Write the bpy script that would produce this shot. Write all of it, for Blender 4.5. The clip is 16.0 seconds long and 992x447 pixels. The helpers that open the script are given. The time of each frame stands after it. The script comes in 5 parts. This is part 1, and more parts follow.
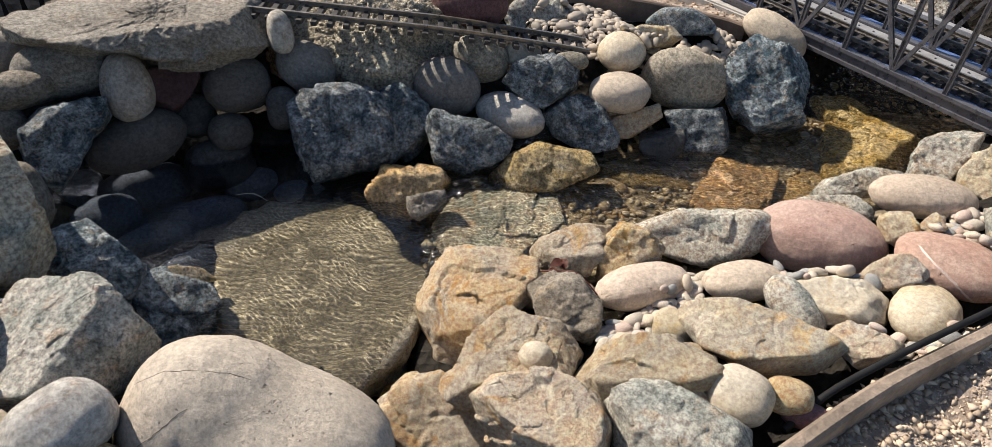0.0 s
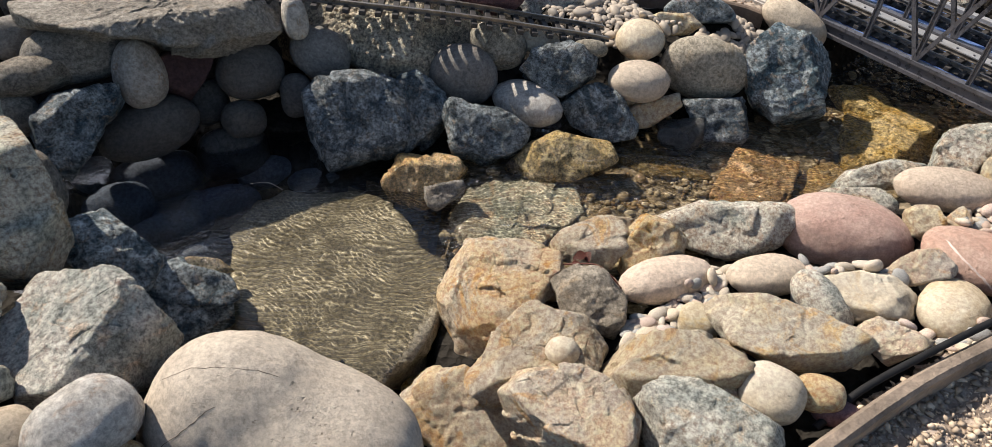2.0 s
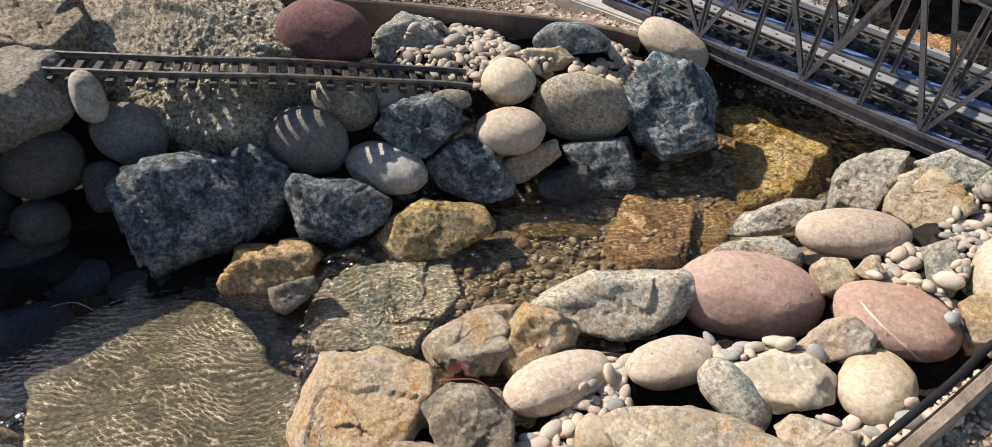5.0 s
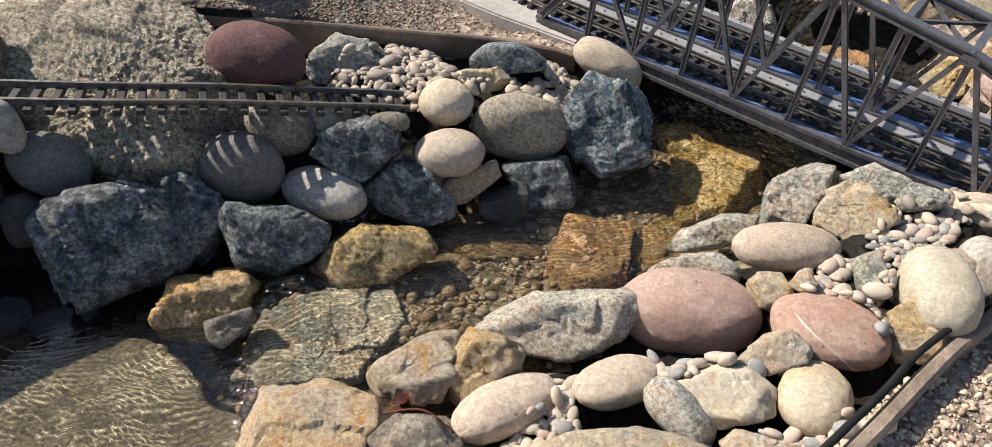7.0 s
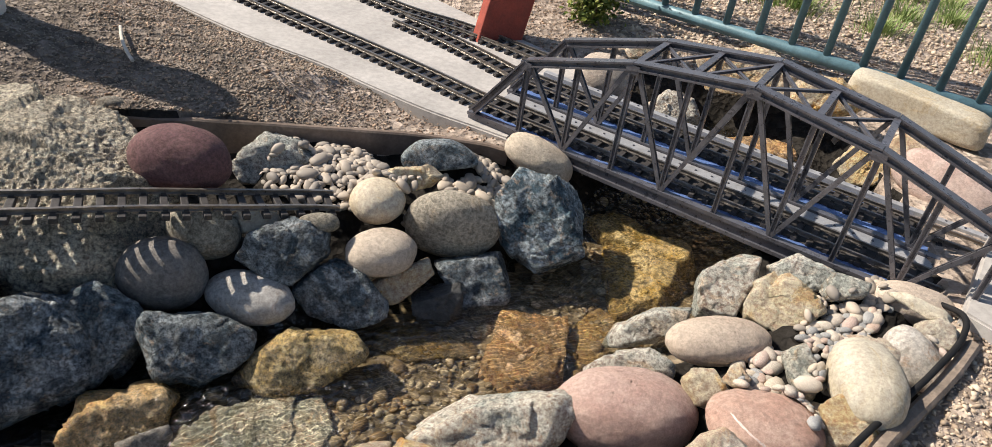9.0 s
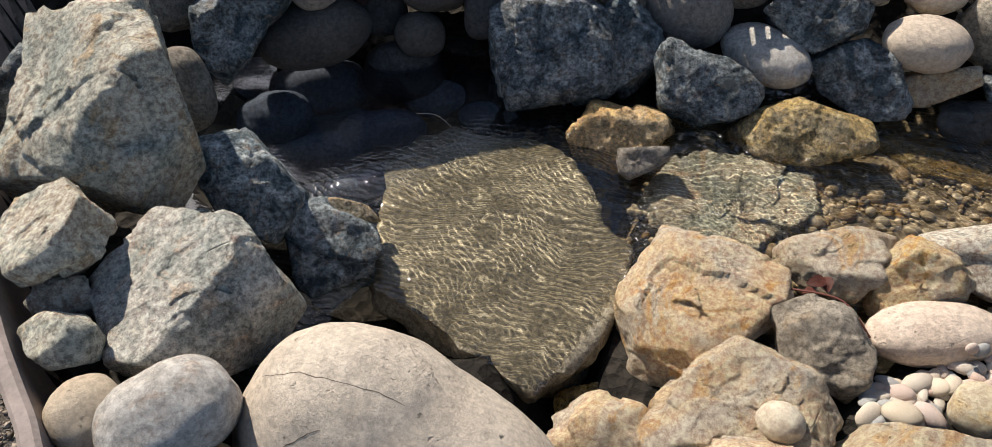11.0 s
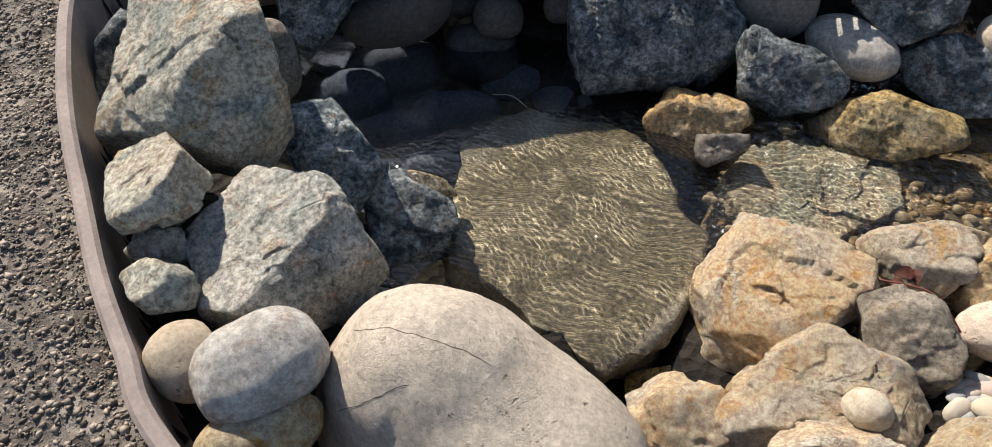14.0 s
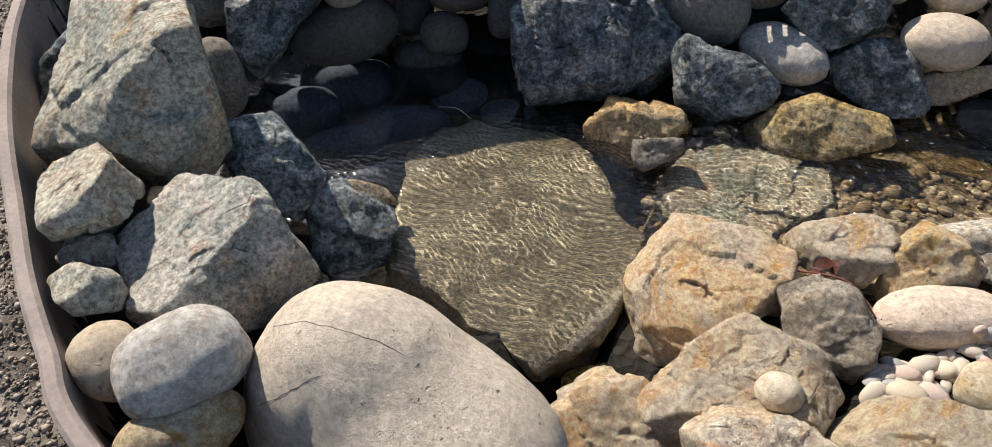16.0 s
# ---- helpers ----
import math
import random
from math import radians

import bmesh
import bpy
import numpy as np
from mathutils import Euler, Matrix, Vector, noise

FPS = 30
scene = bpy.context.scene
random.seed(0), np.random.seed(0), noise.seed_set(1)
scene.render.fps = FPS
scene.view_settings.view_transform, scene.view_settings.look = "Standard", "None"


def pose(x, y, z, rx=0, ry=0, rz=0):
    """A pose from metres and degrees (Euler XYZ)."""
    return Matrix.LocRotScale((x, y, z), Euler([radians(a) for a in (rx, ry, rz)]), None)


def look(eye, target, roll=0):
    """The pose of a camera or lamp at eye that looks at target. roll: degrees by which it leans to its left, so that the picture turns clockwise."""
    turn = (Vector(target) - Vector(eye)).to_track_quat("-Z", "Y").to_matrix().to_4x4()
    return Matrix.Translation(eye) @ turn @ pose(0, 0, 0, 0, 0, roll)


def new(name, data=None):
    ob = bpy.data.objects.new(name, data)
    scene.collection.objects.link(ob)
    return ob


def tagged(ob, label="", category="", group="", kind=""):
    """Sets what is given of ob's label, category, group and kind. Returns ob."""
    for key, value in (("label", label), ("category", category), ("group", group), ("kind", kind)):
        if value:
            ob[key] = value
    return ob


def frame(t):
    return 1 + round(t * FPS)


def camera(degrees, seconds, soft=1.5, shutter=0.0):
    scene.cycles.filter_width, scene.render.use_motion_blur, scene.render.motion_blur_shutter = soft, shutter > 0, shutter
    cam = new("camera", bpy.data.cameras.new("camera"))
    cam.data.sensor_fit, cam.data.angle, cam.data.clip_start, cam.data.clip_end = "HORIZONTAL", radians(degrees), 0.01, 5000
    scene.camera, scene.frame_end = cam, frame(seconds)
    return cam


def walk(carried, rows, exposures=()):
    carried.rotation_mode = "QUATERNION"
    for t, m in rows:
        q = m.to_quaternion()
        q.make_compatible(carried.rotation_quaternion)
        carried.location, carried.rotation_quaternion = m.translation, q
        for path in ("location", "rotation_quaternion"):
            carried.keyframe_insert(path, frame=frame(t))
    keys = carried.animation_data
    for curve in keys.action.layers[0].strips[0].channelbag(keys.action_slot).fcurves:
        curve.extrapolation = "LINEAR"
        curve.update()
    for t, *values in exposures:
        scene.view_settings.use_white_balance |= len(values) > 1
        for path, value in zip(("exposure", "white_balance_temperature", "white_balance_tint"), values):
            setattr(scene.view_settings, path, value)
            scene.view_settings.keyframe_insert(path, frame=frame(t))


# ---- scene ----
cam = camera(66.9, 16.0, soft=0.6)
PATH = [
    (0, (0.0, 0.0, 0.859), (0.0, 1.509, -0.453), 4.0),
    (0.5, (-0.015, 0.01, 0.86), (-0.012, 1.516, -0.456), 4.2),
    (1, (-0.033, 0.02, 0.857), (-0.028, 1.517, -0.468), 4.4),
    (1.5, (-0.038, 0.017, 0.859), (-0.027, 1.51, -0.472), 4.5),
    (2, (-0.039, 0.019, 0.856), (-0.027, 1.499, -0.489), 4.6),
    (2.5, (-0.042, 0.02, 0.86), (-0.028, 1.494, -0.492), 4.9),
    (3, (-0.018, 0.056, 0.857), (-0.004, 1.523, -0.503), 5.1),
    (3.5, (0.041, 0.14, 0.854), (0.048, 1.6, -0.512), 5.1),
    (4, (0.062, 0.188, 0.85), (0.057, 1.645, -0.52), 4.5),
    (4.2, (0.058, 0.206, 0.852), (0.081, 1.661, -0.52), 4.4),
    (4.5, (0.054, 0.229, 0.841), (0.173, 1.687, -0.522), 4.7),
    (5, (0.038, 0.251, 0.845), (0.282, 1.708, -0.502), 4.7),
    (5.2, (0.039, 0.253, 0.844), (0.319, 1.705, -0.502), 5.2),
    (7.3, (0.034, 0.274, 0.859), (0.466, 1.735, -0.437), 7.5),
    (7.5, (0.036, 0.279, 0.865), (0.491, 1.761, -0.399), 7.6),
    (8, (0.059, 0.289, 0.88), (0.572, 1.833, -0.283), 7.7),
    (8.5, (0.066, 0.291, 0.879), (0.614, 1.841, -0.26), 8.2),
    (9, (0.058, 0.294, 0.875), (0.619, 1.842, -0.26), 8.5),
    (9.5, (0.032, 0.29, 0.849), (0.498, 1.815, -0.358), 7.7),
    (9.6, (0.012, 0.287, 0.838), (0.423, 1.789, -0.416), 7.4),
    (9.8, (-0.006, 0.287, 0.821), (0.245, 1.734, -0.536), 6.2),
    (10, (-0.034, 0.275, 0.794), (0.071, 1.676, -0.63), 5.2),
    (10.2, (-0.052, 0.266, 0.778), (-0.085, 1.624, -0.69), 4.3),
    (12.3, (-0.14, 0.209, 0.727), (-0.621, 1.41, -0.798), 0.3),
    (12.5, (-0.14, 0.209, 0.728), (-0.619, 1.41, -0.798), 0.4),
    (13, (-0.139, 0.206, 0.729), (-0.616, 1.407, -0.798), 0.4),
    (13.5, (-0.135, 0.205, 0.725), (-0.613, 1.407, -0.801), 0.4),
    (14, (-0.131, 0.2, 0.725), (-0.618, 1.413, -0.789), -0.0),
    (14.5, (-0.109, 0.197, 0.724), (-0.598, 1.423, -0.778), -0.5),
    (15, (-0.074, 0.196, 0.72), (-0.562, 1.433, -0.773), -0.7),
    (15.5, (-0.052, 0.196, 0.722), (-0.542, 1.449, -0.758), -0.8),
    (16, (-0.052, 0.191, 0.722), (-0.542, 1.462, -0.742), -0.8),
]
walk(cam, [(t, look(eye, target, roll)) for t, eye, target, roll in PATH], [(0, 0.58), (10.0, 0.58), (12.3, 0.68), (16, 0.68)])

# ---- light ----
world = bpy.data.worlds.new("sky")
scene.world = world
world.use_nodes = True
wn = world.node_tree
sky = wn.nodes.new("ShaderNodeTexSky")
sky.sky_type = "NISHITA"
sky.sun_disc = False
SUN_EL, SUN_AZ = 41.5, -57.0            # height, and degrees clockwise from +y
sky.sun_elevation, sky.sun_rotation = radians(SUN_EL), radians(SUN_AZ)
wn.links.new(sky.outputs[0], wn.nodes["Background"].inputs[0])
wn.nodes["Background"].inputs[1].default_value = 0.082
sun = new("sun", bpy.data.lights.new("sun", "SUN"))
sun.data.energy, sun.data.angle, sun.data.color = 5.0, radians(0.55), (1.0, 0.91, 0.79)
sun_to = Vector((math.sin(radians(SUN_AZ)) * math.cos(radians(SUN_EL)), math.cos(radians(SUN_AZ)) * math.cos(radians(SUN_EL)), math.sin(radians(SUN_EL))))
sun.matrix_world = look(sun_to * 20, (0, 0, 0))


# ---- materials ----
class Nodes:
    """Short hand for a material's nodes."""

    def __init__(self, name):
        self.mat = bpy.data.materials.new(name)
        self.mat.use_nodes = True
        self.t = self.mat.node_tree
        self.bsdf = self.t.nodes["Principled BSDF"]
        self.co = self.add("ShaderNodeTexCoord").outputs["Object"]

    def add(self, kind, operation=None, feature=None):
        n = self.t.nodes.new(kind)
        if operation:
            n.operation = operation
        if feature:
            n.feature = feature
        return n

    def link(self, a, b):
        self.t.links.new(a, b)

    def noise(self, scale, detail=4, rough=0.55, co=None, warp=0.0):
        n = self.add("ShaderNodeTexNoise")
        n.inputs["Scale"].default_value, n.inputs["Detail"].default_value = scale, detail
        n.inputs["Roughness"].default_value, n.inputs["Distortion"].default_value = rough, warp
        self.link(co or self.co, n.inputs["Vector"])
        return n.outputs[0]

    def voronoi(self, scale, feature="F1", co=None, out=0):
        n = self.add("ShaderNodeTexVoronoi", feature=feature)
        n.inputs["Scale"].default_value = scale
        self.link(co or self.co, n.inputs["Vector"])
        return n.outputs[out]

    def ramp(self, fac, *stops):
        n = self.add("ShaderNodeValToRGB")
        e = n.color_ramp.elements
        while len(e) < len(stops):
            e.new(0.5)
        for el, (pos, col) in zip(e, stops):
            el.position = pos
            el.color = (*col, 1) if len(col) == 3 else (col[0], col[0], col[0], 1)
        self.link(fac, n.inputs[0])
        return n.outputs[0]

    def mix(self, fac, a, b, kind="MIX"):
        n = self.add("ShaderNodeMix")
        n.data_type, n.blend_type = "RGBA", kind
        for sock, v in ((n.inputs[0], fac), (n.inputs[6], a), (n.inputs[7], b)):
            if hasattr(v, "links"):
                self.link(v, sock)
            elif isinstance(v, (int, float)):
                sock.default_value = v
            else:
                sock.default_value = (*v, 1)
        return n.outputs[2]

    def math(self, op, a, b=0.0):
        n = self.add("ShaderNodeMath", operation=op)
        for sock, v in zip(n.inputs, (a, b)):
            if hasattr(v, "links"):
                self.link(v, sock)
            else:
                sock.default_value = v
        return n.outputs[0]

    def bump(self, height, strength, dist, below=None):
        n = self.add("ShaderNodeBump")
        n.inputs["Strength"].default_value, n.inputs["Distance"].default_value = strength, dist
        self.link(height, n.inputs["Height"])
        if below:
            self.link(below, n.inputs["Normal"])
        return n.outputs[0]

    def finish(self, col, rough=0.8, normal=None, spec=0.4, metal=0.0):
        for name, v in (("Base Color", col), ("Roughness", rough), ("Normal", normal), ("Specular IOR Level", spec), ("Metallic", metal)):
            if v is None:
                continue
            s = self.bsdf.inputs[name]
            if hasattr(v, "links"):
                self.link(v, s)
            elif isinstance(v, (int, float)):
                s.default_value = v
            else:
                s.default_value = (*v, 1)
        return self.mat

    def shifted(self, amount=7.0):
        """Object coordinates moved by each object's own random number, so that no two repeat."""
        info = self.add("ShaderNodeObjectInfo")
        comb = self.add("ShaderNodeCombineXYZ")
        r = self.math("MULTIPLY", info.outputs["Random"], amount)
        for k in range(3):
            self.link(r, comb.inputs[k])
        a = self.add("ShaderNodeVectorMath", operation="ADD")
        self.link(self.co, a.inputs[0]), self.link(comb.outputs[0], a.inputs[1])
        return a.outputs[0], info.outputs["Random"]


def stone(name, main, second, vein, speck=0.35, pits=0.0, grain=1.0, rough=0.85, wet=False, patch=9.0, bands=0.0, rust=0.5, relief=1.25, cracks=0.0):
    """Natural stone: two body colours in ragged patches, streaks of a third, mineral grains, chips and pits."""
    n = Nodes(name)
    co, rnd = n.shifted()
    big = n.noise(patch, 7, 0.68, co, 0.8)
    mid = n.noise(patch * 2.6, 8, 0.72, co, 0.9)
    fine = n.noise(150, 8, 0.8, co)
    small = n.noise(46, 7, 0.72, co, 0.3)
    col = n.mix(n.ramp(big, (0.43, (0.0,)), (0.56, (1.0,))), main, second)
    col = n.mix(n.math("MULTIPLY", n.ramp(mid, (0.545, (0.0,)), (0.63, (1.0,))), rust), col, vein)
    pale = [min(0.7, c * 1.18 + 0.02) for c in second]
    col = n.mix(n.math("MULTIPLY", n.ramp(n.noise(patch * 3.7, 7, 0.75, co, 0.5), (0.55, (0.0,)), (0.62, (1.0,))), 0.3), col, pale)
    if bands:
        wv = n.add("ShaderNodeTexWave")
        wv.inputs["Scale"].default_value, wv.inputs["Distortion"].default_value = 26, 7
        n.link(co, wv.inputs["Vector"])
        col = n.mix(n.math("MULTIPLY", n.ramp(wv.outputs[0], (0.6, (0.0,)), (0.95, (1.0,))), bands), col, [c * 0.55 for c in main])
    # mineral grains, light and dark
    col = n.mix(min(1.0, speck * 2.1), col, n.ramp(fine, (0.40, (0.12,)), (0.5, (0.5,)), (0.60, (0.88,))), "OVERLAY")
    col = n.mix(min(1.0, speck * 0.8), col, n.ramp(small, (0.36, (0.2,)), (0.5, (0.5,)), (0.64, (0.82,))), "OVERLAY")
    grit = n.voronoi(300, "F1", co)
    col = n.mix(n.math("MULTIPLY", n.ramp(grit, (0.14, (1.0,)), (0.22, (0.0,))), min(1.0, speck * 1.2)), col, [c * 0.3 for c in main])
    # tone of each stone
    hsv = n.add("ShaderNodeHueSaturation")
    n.link(col, hsv.inputs["Color"])
    n.link(n.math("ADD", n.math("MULTIPLY", rnd, 0.26), 0.87), hsv.inputs["Value"])
    other = n.math("FRACT", n.math("MULTIPLY", rnd, 37.3))
    n.link(n.math("ADD", n.math("MULTIPLY", other, 0.4), 0.8), hsv.inputs["Saturation"])
    n.link(n.math("ADD", n.math("MULTIPLY", n.math("FRACT", n.math("MULTIPLY", rnd, 91.7)), 0.014), 0.493), hsv.inputs["Hue"])
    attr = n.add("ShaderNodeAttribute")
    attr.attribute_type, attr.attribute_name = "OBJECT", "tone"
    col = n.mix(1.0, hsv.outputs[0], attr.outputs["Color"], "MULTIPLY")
    cell = n.voronoi(30, "DISTANCE_TO_EDGE", n.mix(0.12, co, n.noise(28, 4, 0.7, co)))
    split = n.math("MULTIPLY", n.ramp(cell, (0.0, (1.0,)), (0.035, (0.0,))), n.ramp(n.noise(11, 4, 0.6, co), (0.52, (0.0,)), (0.60, (1.0,))))
    h1 = n.bump(small, min(1.0, 0.6 * grain), 0.0045 * relief)
    h2 = n.bump(fine, min(1.0, 1.0 * grain), 0.0040 * relief, h1)
    h3 = n.bump(n.noise(420, 5, 0.8, co), min(1.0, 1.0 * grain), 0.0020 * relief, h2)
    if cracks:
        h3 = n.bump(n.math("SUBTRACT", 1.0, split), min(1.0, cracks), 0.004, h3)
        col = n.mix(n.math("MULTIPLY", split, 0.55 * cracks), col, [c * 0.3 for c in main])
    if pits:
        v = n.voronoi(88, "F1", n.mix(0.05, co, n.noise(60, 3, 0.6, co)))
        sel = n.ramp(n.noise(70, 2, 0.5, co), (0.54, (0.0,)), (0.66, (1.0,)))
        hole = n.math("MULTIPLY", n.ramp(v, (0.10, (1.0,)), (0.22, (0.0,))), sel)
        v2 = n.voronoi(190, "F1", co)
        hole2 = n.math("MULTIPLY", n.ramp(v2, (0.14, (1.0,)), (0.24, (0.0,))), n.ramp(mid, (0.55, (0.0,)), (0.66, (1.0,))))
        hole = n.math("MAXIMUM", hole, hole2)
        h3 = n.bump(n.math("SUBTRACT", 1.0, hole), min(1.0, pits * 1.2), 0.004, h3)
        col = n.mix(n.math("MULTIPLY", hole, 0.5), col, [c * 0.4 for c in main])
    r = n.ramp(mid, (0.3, (rough - 0.1,)), (0.7, (min(1.0, rough + 0.08),)))
    return n.finish(col, r, h3, 0.5 if wet else 0.3)


TAN = stone("tan_sandstone", (0.63, 0.485, 0.305), (0.56, 0.48, 0.375), (0.60, 0.35, 0.13), 0.24, 0.25, 1.3, patch=7.0, rust=0.8, cracks=0.8)
BEIGE = stone("beige_cobble", (0.46, 0.38, 0.302), (0.505, 0.425, 0.342), (0.425, 0.34, 0.27), 0.13, 0.8, 0.6, 0.8, patch=6.0, rust=0.35)
PINK = stone("pink_cobble", (0.48, 0.325, 0.27), (0.53, 0.39, 0.33), (0.46, 0.31, 0.25), 0.12, 0.9, 0.7, 0.82, patch=6.0, rust=0.35)
PURPLE = stone("purple_cobble", (0.135, 0.078, 0.082), (0.17, 0.10, 0.10), (0.19, 0.11, 0.10), 0.2, 0.6, 0.6, 0.8)
BLUE = stone("blue_grey_stone", (0.06, 0.088, 0.108), (0.32, 0.35, 0.36), (0.38, 0.28, 0.19), 0.95, 0.2, 1.6, 0.55, patch=22.0, rust=0.55, relief=1.6, cracks=1.0)
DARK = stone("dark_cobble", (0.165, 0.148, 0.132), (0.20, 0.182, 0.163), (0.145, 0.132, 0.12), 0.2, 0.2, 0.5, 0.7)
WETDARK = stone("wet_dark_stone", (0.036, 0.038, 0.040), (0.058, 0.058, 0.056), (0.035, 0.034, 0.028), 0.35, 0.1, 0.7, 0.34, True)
WHITE = stone("white_mottled_cobble", (0.44, 0.40, 0.35), (0.56, 0.52, 0.47), (0.38, 0.26, 0.18), 0.2, 0.35, 0.8, 0.8, patch=13.0, rust=0.7)
YELWET = stone("wet_yellow_stone", (0.43, 0.30, 0.12), (0.48, 0.37, 0.20), (0.20, 0.14, 0.06), 0.5, 0.2, 1.3, 0.3, True, 14, rust=0.7, cracks=0.8)
ORANGE = stone("wet_rusty_stone", (0.62, 0.35, 0.11), (0.50, 0.33, 0.16), (0.28, 0.14, 0.05), 0.4, 0.2, 1.3, 0.3, True, 14, 0.3, rust=0.7, cracks=0.8)
CONG = stone("gravelly_conglomerate", (0.47, 0.385, 0.275), (0.52, 0.445, 0.33), (0.34, 0.26, 0.17), 0.45, 1.0, 1.6, 0.9, False, 16, relief=2.0)
GREEN = stone("green_grey_stone", (0.38, 0.39, 0.345), (0.57, 0.52, 0.44), (0.52, 0.38, 0.25), 0.36, 0.25, 1.3, 0.85, False, 9, rust=0.7, cracks=0.8)
CREAM = stone("cream_cobble", (0.53, 0.445, 0.325), (0.57, 0.505, 0.40), (0.53, 0.37, 0.19), 0.14, 0.5, 0.6, 0.8, False, 7, rust=0.5)
GREY = stone("grey_stone", (0.25, 0.222, 0.182), (0.32, 0.288, 0.24), (0.30, 0.23, 0.155), 0.3, 0.2, 1.2, 0.85, cracks=0.8)
POOLSTONE = stone("sunken_blue_stone", (0.18, 0.205, 0.245), (0.24, 0.26, 0.295), (0.14, 0.155, 0.18), 0.25, 0.1, 0.5, 0.5, True)
SLAB = stone("submerged_slab", (0.37, 0.325, 0.24), (0.43, 0.38, 0.29), (0.26, 0.22, 0.15), 0.35, 0.3, 0.6, 0.5, True, 6)


def soil(name, a, b, c, chips=55):
    n = Nodes(name)
    n.co = n.add("ShaderNodeTexCoord").outputs["Object"]
    big, mid = n.noise(3.1, 4), n.noise(24, 6, 0.7)
    v = n.voronoi(chips, "F1", None, 1)
    col = n.mix(n.ramp(big, (0.35, (0.0,)), (0.65, (1.0,))), a, b)
    col = n.mix(n.ramp(mid, (0.42, (0.0,)), (0.62, (1.0,))), col, c)
    col = n.mix(0.55, col, n.ramp(v, (0.1, (0.15,)), (0.9, (0.85,))), "OVERLAY")
    sat = n.add("ShaderNodeHueSaturation")
    sat.inputs["Saturation"].default_value = 0.75
    n.link(col, sat.inputs["Color"])
    h = n.bump(n.voronoi(chips, "F1"), 0.9, 0.012)
    h = n.bump(n.noise(90, 6, 0.7), 0.9, 0.008, h)
    return n.finish(sat.outputs[0], 0.95, h, 0.15)


BACKSOIL = soil("brown_garden_soil", (0.23, 0.175, 0.132), (0.27, 0.21, 0.16), (0.14, 0.105, 0.076))
MULCH = soil("dark_mulch", (0.20, 0.168, 0.138), (0.26, 0.22, 0.182), (0.12, 0.096, 0.076))
REDSOIL = soil("tan_garden_soil", (0.46, 0.35, 0.26), (0.42, 0.315, 0.235), (0.26, 0.185, 0.13))
SILT = soil("dark_pool_silt", (0.22, 0.25, 0.31), (0.26, 0.285, 0.34), (0.17, 0.195, 0.25), 38)
# near-black soil: the deep shade of gaps and hollows put into its colour
SHADESOIL = soil("shade_black_soil", (0.028, 0.024, 0.019), (0.036, 0.03, 0.024), (0.018, 0.015, 0.012), 60)
BED = soil("wet_streambed", (0.26, 0.19, 0.105), (0.33, 0.25, 0.15), (0.15, 0.105, 0.055), 38)


def plain(name, col, rough=0.5, metal=0.0, var=0.25, scale=30, bump=0.3, spec=0.4, depth=0.0015):
    n = Nodes(name)
    co, rnd = n.shifted()
    c = n.mix(n.ramp(n.noise(scale, 5, 0.65, co), (0.35, (0.0,)), (0.68, (1.0,))), [v * (1 - var) for v in col], [min(1, v * (1 + var)) for v in col])
    c = n.mix(0.3, c, n.ramp(n.noise(scale * 9, 4, 0.7, co), (0.35, (0.3,)), (0.65, (0.7,))), "OVERLAY")
    h = n.bump(n.noise(scale * 4, 5, 0.6, co), bump, depth)
    r = n.ramp(n.noise(scale * 2, 3, 0.5, co), (0.3, (max(0.05, rough - 0.12),)), (0.7, (min(1, rough + 0.12),)))
    return n.finish(c, r, h, spec, metal)


BRIDGE_GREY = plain("grey_painted_metal", (0.135, 0.132, 0.147), 0.34, 0.4, 0.2, 40, 0.05)
# deck metal with the blue of the reflected sky put into its base colour
DECK_SKYBLUE = plain("sky_sheen_deck_plate", (0.12, 0.19, 0.40), 0.30, 0.15, 0.15, 22, 0.05)
RIVET_GREY = plain("rivet_plate", (0.34, 0.34, 0.35), 0.42, 0.2, 0.15, 40, 0.1)
RAIL = plain("weathered_rail", (0.24, 0.215, 0.19), 0.38, 0.75, 0.25, 60, 0.15)
SLEEPER = plain("black_plastic_sleeper", (0.045, 0.040, 0.038), 0.6, 0.0, 0.3, 70, 0.4)
CONCRETE = plain("pale_concrete", (0.41, 0.385, 0.36), 0.9, 0.0, 0.12, 7, 0.25, 0.2, 0.0012)
BAND = plain("weathered_edging", (0.26, 0.215, 0.195), 0.85, 0.0, 0.2, 18, 0.5)
TIMBER = plain("weathered_timber", (0.24, 0.19, 0.15), 0.85, 0.0, 0.35, 16, 0.9, 0.2, 0.006)
BOARD = plain("weathered_board", (0.19, 0.145, 0.115), 0.85, 0.0, 0.3, 14, 0.6, 0.2, 0.003)
PIPE = plain("black_drip_pipe", (0.014, 0.014, 0.015), 0.7, 0.0, 0.3, 40, 0.3, 0.2)
FENCE = plain("green_painted_steel", (0.095, 0.175, 0.205), 0.5, 0.1, 0.2, 25, 0.25)
REDWOOD = plain("red_stained_wood", (0.30, 0.06, 0.038), 0.75, 0.0, 0.25, 20, 0.7)
POSTWHITE = plain("white_post_paint", (0.62, 0.60, 0.57), 0.6, 0.0, 0.12, 18, 0.3)
BARK = plain("dry_bark", (0.16, 0.12, 0.085), 0.9, 0.0, 0.3, 30, 0.7)
TWIG = plain("bleached_twig", (0.52, 0.47, 0.40), 0.8, 0.0, 0.2, 60, 0.3)
CRACK = plain("dark_crack", (0.10, 0.075, 0.055), 0.9)
VEIN = plain("quartz_vein", (0.62, 0.50, 0.44), 0.7)
